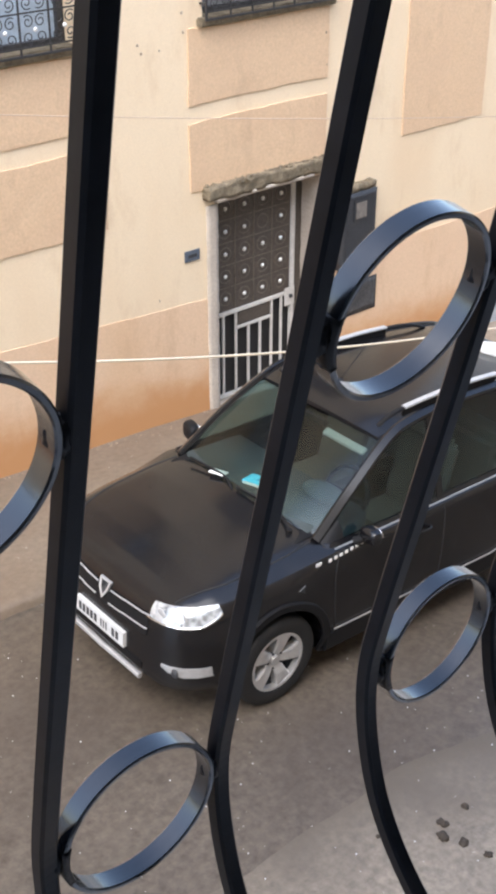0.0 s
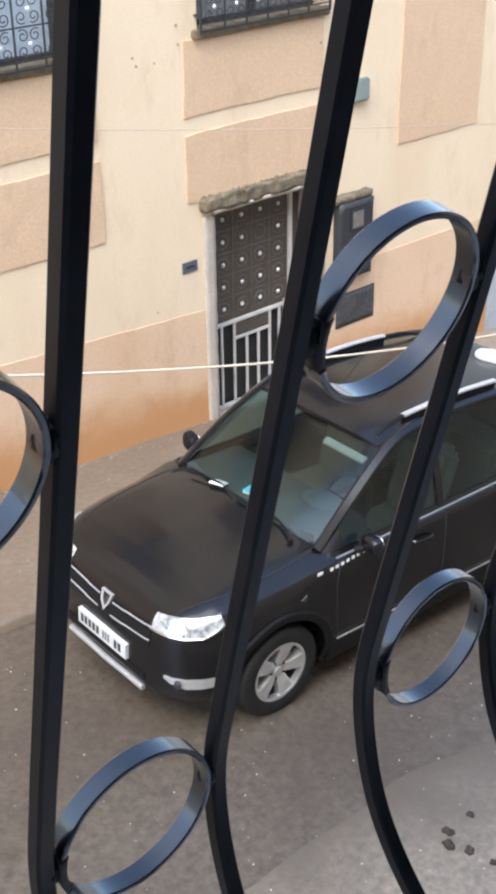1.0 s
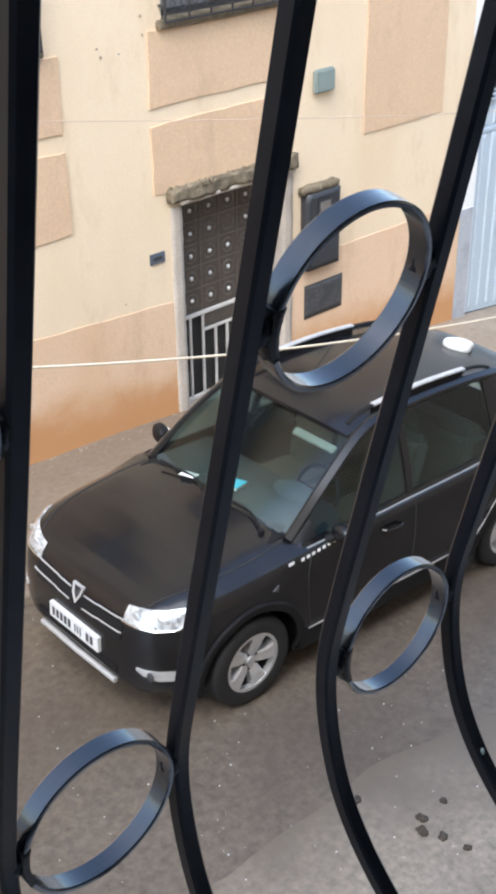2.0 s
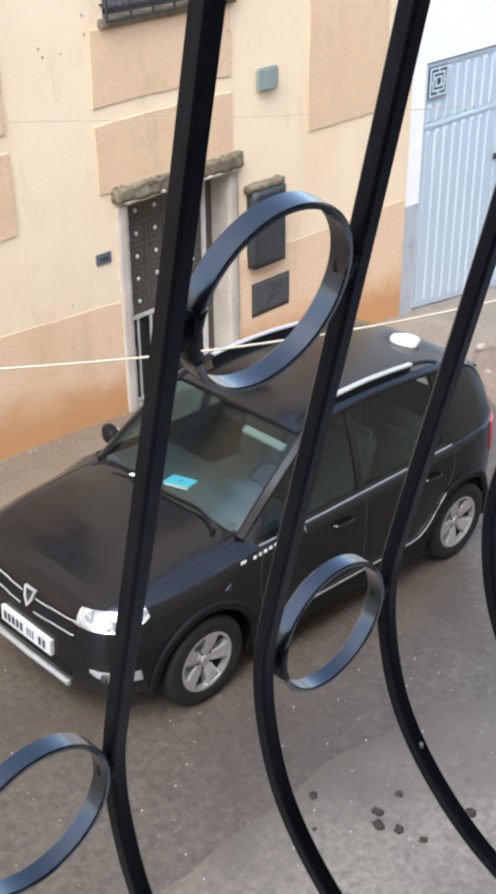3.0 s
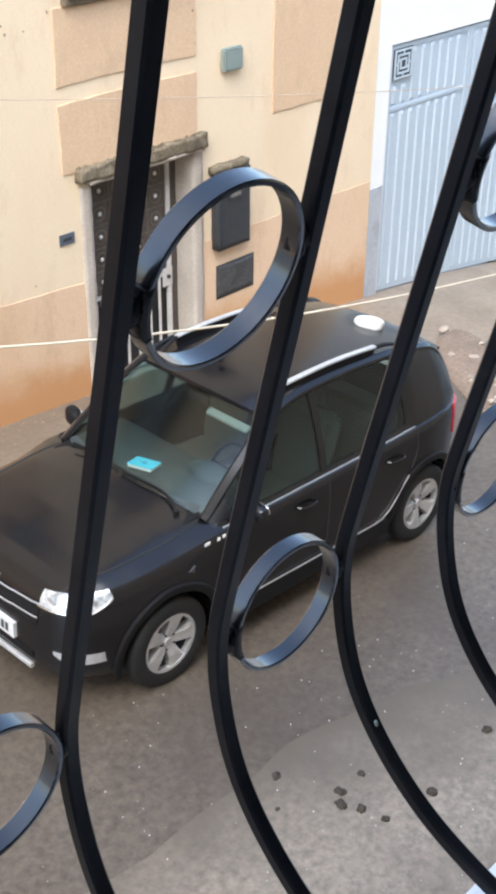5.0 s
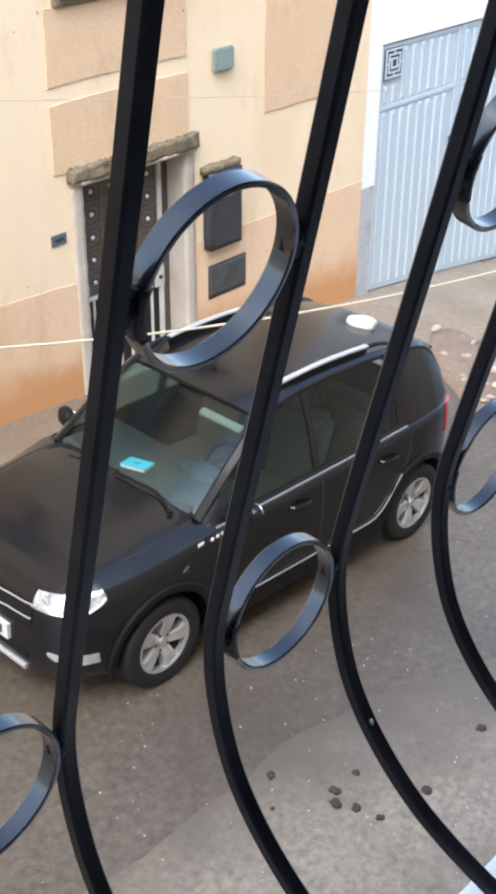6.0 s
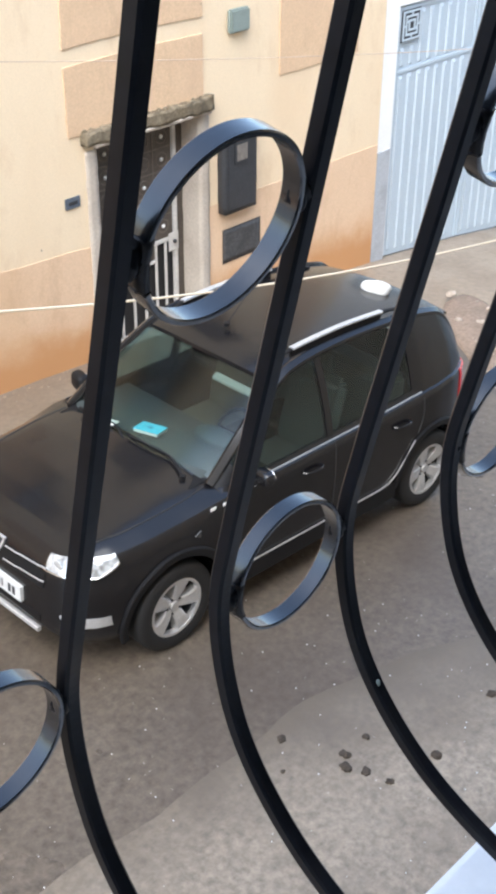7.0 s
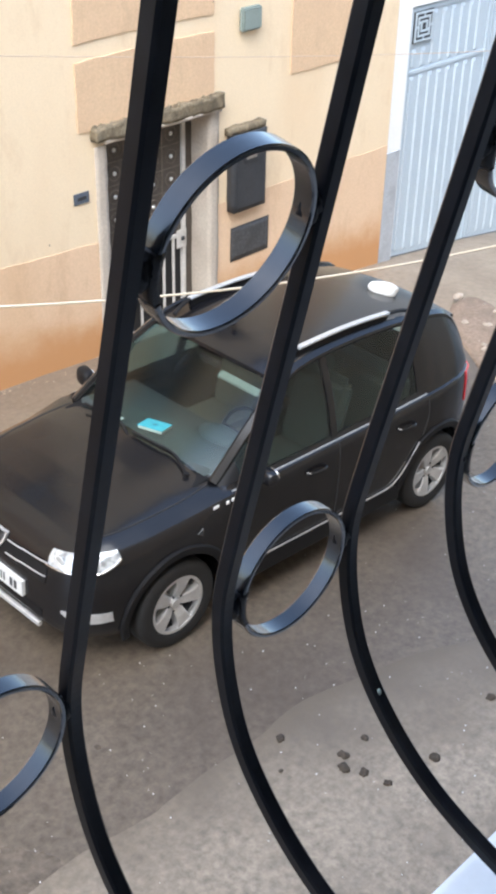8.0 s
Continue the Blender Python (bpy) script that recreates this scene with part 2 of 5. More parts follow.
M_BOX = mat("slate_grey_box", (0.034, 0.036, 0.041), 0.55, grain=40, amount=0.25, blotch=5, stain=0.4, bump=0.3)
M_HATCH = mat("weathered_slate_lid", (0.062, 0.062, 0.064), 0.7, grain=30, amount=0.45, blotch=7, stain=0.8, tint=(0.028, 0.028, 0.030), bump=0.5, depth=0.006, grime=(0.15, 0.145, 0.135))
M_PLAQUE = mat("grey_green_plastic", (0.24, 0.29, 0.27), 0.5, grain=60, amount=0.08, blotch=6, stain=0.4, bump=0.1)
M_SIGN = mat("blue_grey_enamel", (0.10, 0.12, 0.15), 0.35, bump=0.05)
M_METERPANE = mat("pale_meter_glass", (0.20, 0.18, 0.16), 0.3, grain=20, amount=0.3, blotch=9, stain=0.5, bump=0)
M_GATE = mat("pale_blue_sheet", (0.47, 0.55, 0.62), 0.45, grain=30, amount=0.05, blotch=1.5, stain=0.25, tint=(0.50, 0.54, 0.58), bump=0.1, streaks=0.3)
M_CURTAIN = mat("blue_grey_shutter", (0.42, 0.50, 0.58), 0.5, grain=20, amount=0.15, blotch=3, bump=0.1)
M_SHUTTER = mat("weathered_grey_shutter", (0.20, 0.20, 0.205), 0.6, grain=30, amount=0.2, blotch=5, stain=0.4, bump=0.2)
M_ROPE = mat("pale_rope", (0.74, 0.66, 0.52), 0.8, grain=200, amount=0.15, bump=0.3, depth=0.001)
M_WIRE = mat("grey_wire", (0.55, 0.42, 0.32), 0.6, bump=0)
M_SILL = mat("white_sill", (0.84, 0.84, 0.83), 0.45, grain=60, amount=0.04, blotch=5, stain=0.15, bump=0.1)
M_HAIL = mat("hail_ice", (0.62, 0.64, 0.65), 0.25, bump=0)
M_DUNG = mat("dark_dung", (0.045, 0.035, 0.026), 0.8, grain=60, amount=0.4, bump=0.9, depth=0.01)
M_STONE = mat("rubble_stone", (0.42, 0.36, 0.30), 0.8, grain=30, amount=0.25, bump=0.5, random_piece=0.35)
M_GRIT = mat("plaster_grit", (0.36, 0.29, 0.22), 0.85, grain=12, amount=0.5, blotch=5, stain=0.8, tint=(0.16, 0.12, 0.08), bump=0.3)
M_BAG = mat("white_plastic", (0.62, 0.62, 0.60), 0.45, grain=30, amount=0.05, bump=0.3, depth=0.006)
M_PAINT = mat("black_car_paint", (0.0055, 0.0055, 0.0068), 0.45, grain=160, amount=0.3, blotch=4, stain=0.2, bump=0.06, depth=0.0006, coat=0.85, coat_rough=0.17, rough_var=0.08, spec=0.06)
M_CLAD = mat("matt_black_plastic", (0.008, 0.008, 0.009), 0.55, grain=120, amount=0.2, bump=0.15, depth=0.001, spec=0.2)
M_CHROME = mat("bright_chrome", (0.75, 0.76, 0.78), 0.12, metal=1.0, bump=0)
M_ALLOY = mat("silver_alloy", (0.57, 0.57, 0.57), 0.35, metal=0.6, grain=60, amount=0.08, blotch=12, stain=0.25, bump=0.05)
M_SATIN = mat("satin_silver_plastic", (0.56, 0.57, 0.58), 0.35, metal=0.5, bump=0)
M_STRIP = mat("pale_anodised_strip", (0.27, 0.28, 0.29), 0.4, metal=0.2, grain=60, amount=0.1, bump=0)
M_RUBBER = mat("tyre_rubber", (0.007, 0.007, 0.0075), 0.75, grain=60, amount=0.3, bump=0.3, depth=0.002)
M_LAMP = mat("headlamp_reflector", (0.78, 0.80, 0.82), 0.20, metal=0.5, grain=40, amount=0.25, blotch=26, stain=1.0, tint=(0.16, 0.17, 0.19), bump=0.5, depth=0.006)
M_RED = mat("red_lens", (0.42, 0.02, 0.025), 0.2, bump=0, coat=0.8)
M_TRIM = mat("grey_cabin_plastic", (0.036, 0.050, 0.054), 0.75, grain=25, amount=0.06, bump=0.0)
M_SEAT = mat("dark_seat_cloth", (0.085, 0.078, 0.060), 0.9, grain=60, amount=0.15, bump=0.0)
M_VISOR = mat("pale_sun_visor", (0.24, 0.255, 0.235), 0.7, bump=0.05)
M_BOOK = mat("bright_blue_cover", (0.13, 0.70, 0.97), 0.4, bump=0)
M_BOOKDARK = mat("deep_blue_print", (0.03, 0.30, 0.48), 0.4, bump=0)
M_PAPER = mat("white_paper", (0.85, 0.85, 0.83), 0.7, bump=0)
M_PLATE = mat("white_number_plate", (0.60, 0.61, 0.61), 0.4, bump=0)
M_INK = mat("black_ink", (0.02, 0.02, 0.02), 0.5, bump=0)
M_SCREEN = glass("windscreen_glass", (0.75, 0.82, 0.80), 0.16)
M_TINTED = glass("tinted_side_glass", (0.62, 0.73, 0.76), 0.10)
M_CLEAR = glass("clear_lens", (0.95, 0.96, 0.97))


def band_stain(m, color, axis, start, end, scale, ragged):
    """Lays a ragged-edged stain over a material: full at the plane value start, gone at end, along an axis (x, y, z weights)."""
    t = m.node_tree
    b = t.nodes["Principled BSDF"]
    old = b.inputs["Base Color"].links[0].from_socket
    pos, dot, ns, add, mr, mx = (t.nodes.new(n) for n in ("ShaderNodeNewGeometry", "ShaderNodeVectorMath", "ShaderNodeTexNoise", "ShaderNodeMath", "ShaderNodeMapRange", "ShaderNodeMix"))
    dot.operation, add.operation, mx.data_type = "DOT_PRODUCT", "MULTIPLY_ADD", "RGBA"
    dot.inputs[1].default_value = axis
    ns.inputs["Scale"].default_value, ns.inputs["Detail"].default_value, ns.inputs["Roughness"].default_value = scale, 7, 0.65
    add.inputs[1].default_value = ragged
    mr.interpolation_type = "SMOOTHSTEP"
    mr.inputs["From Min"].default_value, mr.inputs["From Max"].default_value = end + ragged / 2, start + ragged / 2
    mx.inputs["B"].default_value = (*color, 1)
    t.links.new(pos.outputs["Position"], dot.inputs[0])
    t.links.new(pos.outputs["Position"], ns.inputs["Vector"])
    t.links.new(ns.outputs["Fac"], add.inputs[0])
    t.links.new(dot.outputs["Value"], add.inputs[2])
    t.links.new(add.outputs[0], mr.inputs["Value"])
    t.links.new(mr.outputs["Result"], mx.inputs["Factor"])
    t.links.new(old, mx.inputs["A"])
    t.links.new(mx.outputs["Result"], b.inputs["Base Color"])


# red earth splashed up the foot of the house front, and wet street dirt washed over the edge of the concrete
band_stain(M_DADO, (0.52, 0.27, 0.115), (0.0664, 0, 1.0), 0.12, 0.62, 2.2, 0.55)
band_stain(M_APRON, (0.105, 0.088, 0.070), (0.21, 1.0, 0), -0.80, -1.90, 1.7, 0.9)

# ---- ground ----
SLOPE = 0.0664


def gz(x):
    """Height of the sloping street, which drops faster past the house's corner and levels out far off."""
    c = max(-25.0, min(25.0, x))
    return 0.0155 - SLOPE * c - 0.011 * min(max(0.0, c - 4.6), 5.0) ** 2


def grid_sheet(name, xs, ys, height):
    v = [(x, y, height(x, y)) for y in ys for x in xs]
    n = len(xs)
    f = [(j * n + i, j * n + i + 1, (j + 1) * n + i + 1, (j + 1) * n + i) for j in range(len(ys) - 1) for i in range(n - 1)]
    return to_mesh(name, v, f)


def rough_z(x, y, a):
    return a * noise.noise((x * 0.9, y * 0.9, 3.1)) + 0.35 * a * noise.noise((x * 4.1, y * 4.1, 7.7))


far = [-900, -300, -120, -60, -35, -22]
gx = far + list(np.arange(-14, 14.01, 0.14)) + [22, 35, 60, 120, 300, 900]
gy = far + list(np.arange(-6, 6.01, 0.14)) + [22, 35, 60, 120, 300, 900]
near = lambda x, y: max(0.0, 1 - max(abs(x) / 14, abs(y) / 6) ** 6)
road = part("road", grid_sheet("road", gx, gy, lambda x, y: gz(x) + rough_z(x, y, 0.012) * near(x, y) - 0.22 * min(1.0, max(0.0, (y - 1.9) / 0.35))), M_ROAD)
tagged(road, "wet brown-grey sloping street with worn tarmac", "road", kind="structure")

# worn concrete strip on the camera's side of the street, its seam running aslant
ax = np.arange(-14, 14.01, 0.16)


def seam(x):
    line = np.interp(x, [-14, -3, -0.46, 0.04, 0.66, 1.19, 1.69, 14], [-1.2, -0.86, -0.78, -0.772, -0.883, -1.018, -1.167, -4.4])
    return float(line) + 0.03 * math.sin(x * 2.3) + 0.018 * math.sin(x * 7.1)


av, af = [], []
rows_y = 24
for x in ax:
    for j in range(rows_y):
        s = j / (rows_y - 1)
        y = -4.6 + (seam(x) + 4.6) * s
        lift = 0.010 if j < rows_y - 1 else -0.02
        av.append((x, y, gz(x) + rough_z(x, y, 0.012) + lift))
for i in range(len(ax) - 1):
    for j in range(rows_y - 1):
        a = i * rows_y + j
        af.append((a, a + rows_y, a + rows_y + 1, a + 1))
apron = part("ground_concrete", to_mesh("ground_concrete", av, af), M_APRON)
tagged(apron, "worn beige concrete strip along the street", "ground", kind="structure")

WALL_Y = 3.62

# wet dirt beyond the car, where the pavement runs out; sky sheen painted pale
dx_ = np.arange(3.9, 14.01, 0.14)
dv, df = [], []
for x in dx_:
    edge = max(-0.4, 1.95 - 0.42 * (x - 3.9)) + 0.12 * noise.noise((x * 1.3, 2.0, 0)) + 0.05 * noise.noise((x * 5, 1.0, 0))
    for j in range(16):
        y = edge + (3.66 - edge) * j / 15
        dv.append((x, y, gz(x) + rough_z(x, y, 0.014) + (-0.02 if j == 0 or x < 3.95 else 0.012) - 0.085 * j / 15))
for i in range(len(dx_) - 1):
    for j in range(15):
        a = i * 16 + j
        df.append((a, a + 16, a + 17, a + 1))
dirt = part("ground_dirt", to_mesh("ground_dirt", dv, df), M_DIRT)
tagged(dirt, "wet trodden brown dirt beside the street, sky sheen painted pale", "ground", kind="structure")


def kerb_h(x):
    return 0.075 if x < 3.2 else max(-0.05, 0.075 - 0.075 * (x - 3.2))


px = np.arange(-14, 9.01, 0.12)
pv, pf = [], []
prow = [1.79, 1.815, 1.84, 1.90, 2.2, 2.5, 2.8, 3.1, 3.35, 3.64]
for x in px:
    for j, y in enumerate(prow):
        wob = 0.03 * noise.noise((x * 1.7, 0.5, 0)) + 0.012 * noise.noise((x * 7, 0.2, 4))
        h = (-0.05, 0.045, 0.9 * kerb_h(x), kerb_h(x))[j] if j < 4 else kerb_h(x) - 0.13 * (j - 3) / 6
        if j == 1:
            h = min(h, kerb_h(x))
        pv.append((x, y + wob * (j < 4), gz(x) + h + rough_z(x, y, 0.014) * (j > 1)))
m_ = len(prow)
for i in range(len(px) - 1):
    for j in range(m_ - 1):
        a = i * m_ + j
        pf.append((a, a + m_, a + m_ + 1, a + 1))
pave = part("pavement", to_mesh("pavement", pv, pf), M_PAVE)
tagged(pave, "wet earth-stained concrete pavement with a low kerb", "pavement", kind="structure")


# ---- facade across the street ----
DOOR = (2.49, 3.76, -0.9, 1.82)
WIN_A = (-0.35, 1.15, 3.32, 4.75)
WIN_B = (2.38, 3.78, 3.36, 4.80)


def wall_mesh(x0, x1, z0, z1, y0, y1, holes):
    xs = sorted({x0, x1, *[h[0] for h in holes], *[h[1] for h in holes]})
    zs = sorted({z0, z1, *[h[2] for h in holes], *[h[3] for h in holes]})
    xs, zs = [x for x in xs if x0 <= x <= x1], [z for z in zs if z0 <= z <= z1]
    bm = bmesh.new()
    for i in range(len(xs) - 1):
        for j in range(len(zs) - 1):
            cx, cz = (xs[i] + xs[i + 1]) / 2, (zs[j] + zs[j + 1]) / 2
            if not any(h[0] < cx < h[1] and h[2] < cz < h[3] for h in holes):
                add_box(bm, xs[i], xs[i + 1], y0, y1, zs[j], zs[j + 1])
    bmesh.ops.remove_doubles(bm, verts=bm.verts[:], dist=1e-5)
    return bm


facade = part("wall_facade", wall_mesh(-14, 6.47, -2.0, 7.4, WALL_Y, WALL_Y + 0.45, [DOOR, WIN_A, WIN_B]), M_PLASTER)
tagged(facade, "cream painted plaster house front with tan fields", "wall", kind="structure")
roof_slab = part("roof_slab", box(-14.2, 6.6, WALL_Y - 0.15, WALL_Y + 8, 7.4, 7.62, 0.02), M_CEMENT)
tagged(roof_slab, "flat concrete roof edge of the house", "roof", kind="structure")
backwall = part("wall_house_back", box(-14, 14, WALL_Y + 7.6, WALL_Y + 8, -3, 7.4), M_PLASTER)
tagged(backwall, "plain plaster back wall of the house", "wall", kind="structure")


def rough_field(name, x0, x1, z0, z1, proud=0.013, step=0.045):
    """A raised plaster field with slightly wavering edges."""
    nx, nz = max(2, int((x1 - x0) / step)), max(2, int((z1 - z0) / step))
    g = []
    for j in range(nz + 1):
        row = []
        for i in range(nx + 1):
            x, z = x0 + (x1 - x0) * i / nx, z0 + (z1 - z0) * j / nz
            edge = i in (0, nx) or j in (0, nz)
            w = (0.012 * noise.noise((x * 3, z * 3, 1.3)) + 0.009 * noise.noise((x * 13, z * 13, 4.0))) if edge else 0.0
            d = proud + 0.004 * noise.noise((x * 6, z * 6, 9.0))
            row.append((x + (w if i in (0, nx) else 0), WALL_Y - d, z + (w if j in (0, nz) else 0)))
        g.append(row)
    return sheet(name, g, proud + 0.01, (0, -1, 0))


for x0, x1, z0, z1 in ((-1.2, 1.35, 1.84, 2.52), (-1.2, 1.35, 2.67, 3.25), (2.22, 3.80, 1.96, 2.55), (2.22, 3.80, 2.70, 3.30), (4.835, 6.02, 1.965, 5.0), (-4.2, -2.6, 1.96, 5.0)):
    part("plaster_field", rough_field("plaster_field", x0, x1, z0, z1), M_PANEL, facade, "tan rough plaster field")

# small chips and spalls where the paint has come off
rch = random.Random(12)
for cx, cz in [(1.72, 3.25), (1.75, 3.18), (1.93, 3.18), (2.17, 3.29), (2.16, 3.44), (3.76, 3.08), (3.78, 2.80), (2.43, 1.68), (2.47, 1.64), (1.84, 1.07)]:
    chip = add_ball(bmesh.new(), (0, 0, 0), rch.uniform(0.007, 0.013), (1, 0.22, rch.uniform(0.7, 1.6)), 2)
    for v in chip.verts:
        v.co += Vector((v.co.x, 0, v.co.z)) * 0.9 * noise.noise(v.co * 90 + Vector((cx * 9, cz * 9, 0)))
    co = part("plaster_chip", from_bm("plaster_chip", chip, True), M_GRIT, facade, "chipped plaster")
    co.matrix_basis = pose(cx, WALL_Y - 0.0145, cz)

# ochre dado following the street, in two stretches beside the door
dado_top = lambda x: float(np.interp(x, [-14, 0.28, 2.4, 3.85, 6.5], [1.95, 1.07, 0.935, 0.89, 0.885]))
for x0, x1 in ((-13.9, 2.40), (3.86, 6.465)):
    cols = np.linspace(x0, x1, int((x1 - x0) / 0.1) + 2)
    g = [[(x, WALL_Y - 0.006 - 0.002 * noise.noise((x * 5, k, 0)), (gz(x) - 0.3) * (1 - k / 8) + (dado_top(x) + 0.012 * noise.noise((x * 4, 0, 2))) * k / 8) for x in cols] for k in range(9)]
    part("dado", sheet("dado", g, 0.012, (0, -1, 0)), M_DADO, facade, "ochre dado stained orange towards the ground")

# white neighbour with the gate
GATE = (6.72, 9.75, -3.0, 2.30)
white = part("wall_neighbour", wall_mesh(6.47, 14, -3.0, 6.2, WALL_Y + 0.01, WALL_Y + 0.40, [GATE]), M_WHITE)
tagged(white, "white painted neighbouring wall round a gate", "wall", kind="structure")
part("grey_base", box(6.472, 6.70, WALL_Y - 0.004, WALL_Y + 0.03, -1.2, 0.78, 0.004), M_GREYBASE, white, "worn grey paint at the foot of the jamb")
courtyard = part("wall_courtyard", box(6.4, 14, WALL_Y + 3.0, WALL_Y + 3.2, -3, 4.0), M_WHITE)
tagged(courtyard, "plain white wall behind the gate", "wall", kind="structure")


# ---- wrought iron window grilles ----
def spiral(cx, cz, r, turns, flip, start):
    return [(cx + flip * r * (1 - 0.75 * k / 22) * math.cos(start + turns * 2 * math.pi * k / 22), cz + r * (1 - 0.75 * k / 22) * math.sin(start + turns * 2 * math.pi * k / 22)) for k in range(23)]


def window_with_grille(name, hole, shutter, label):
    x0, x1, z0, z1 = hole
    win = part(name, box(x0 + 0.002, x1 - 0.002, WALL_Y + 0.16, WALL_Y + 0.19, z0 + 0.002, z1), shutter)
    tagged(win, label, "window", kind="structure")
    part("window_frame", wall_mesh(x0 + 0.003, x1 - 0.003, z0 + 0.003, z1 - 0.003, WALL_Y + 0.11, WALL_Y + 0.155, [(x0 + 0.06, (x0 + x1) / 2 - 0.03, z0 + 0.06, z1 - 0.06), ((x0 + x1) / 2 + 0.03, x1 - 0.06, z0 + 0.06, z1 - 0.06)]), M_GRILLE, win)
    sill = bmesh.new()
    add_box(sill, x0 - 0.06, x1 + 0.06, WALL_Y - 0.055, WALL_Y + 0.155, z0 - 0.05, z0 + 0.022, 0.010)
    for v in sill.verts:
        v.co.z += 0.008 * noise.noise(v.co * 4)
    part("window_sill", sill, M_LEDGE, win, "dark cement sill")
    yo = WALL_Y - 0.08
    gr = empty("window_grille", "black wrought iron window grille with scrolls and white rosettes", "window grille", pose(x0, yo, z0), "window grilles")
    w, h = x1 - x0, z1 - z0
    n = 6
    part("grille_frame", wall_mesh(-0.03, w + 0.03, 0.0, h, -0.008, 0.008, [(-0.012, w + 0.012, 0.018, h - 0.018)]), M_GRILLE, gr)
    for i in range(1, n):
        part("upright", box(w * i / n - 0.006, w * i / n + 0.006, -0.006, 0.006, 0.018, h - 0.018), M_GRILLE, gr)
    for z in (0.07, 0.31, 0.55, 0.79, 1.03):
        part("crossbar", box(-0.012, w + 0.012, -0.0125, -0.0065, z - 0.006, z + 0.006), M_GRILLE, gr)
    for i in range(n):
        cx = w * (i + 0.5) / n
        for j in range(3):
            cz = 0.19 + 0.24 * j
            verts, faces = [], []
            for flip in (1, -1):
                for s in (0.9, -2.2):
                    p2 = spiral(cx + flip * 0.052, cz + (0.055 if s > 0 else -0.055), 0.048, 1.3, flip, s)
                    v, f = sweep([(a, 0, b) for a, b in p2], disc(0.0048, 5), up=(0, 1, 0))
                    faces += [tuple(k + len(verts) for k in q) for q in f]
                    verts += v
            part("scroll", to_mesh("scroll", verts, faces), M_GRILLE, gr)
            if j < 2:
                bm = add_ball(bmesh.new(), (cx, -0.012, cz), 0.020, (1, 0.5, 1), 1)
                part("rosette", from_bm("rosette", bm, True), M_PEARL, gr, "white rosette")
    for zz in (0.12, h - 0.1):
        for xx in (-0.02, w + 0.02):
            part("wall_stay", box(xx - 0.008, xx + 0.008, 0.008, 0.085, zz, zz + 0.016), M_GRILLE, gr)
    return win


window_with_grille("window_1", WIN_A, M_CURTAIN, "window with blue-grey shutter behind an iron grille")
window_with_grille("window_2", WIN_B, M_SHUTTER, "dark shuttered window behind an iron grille")


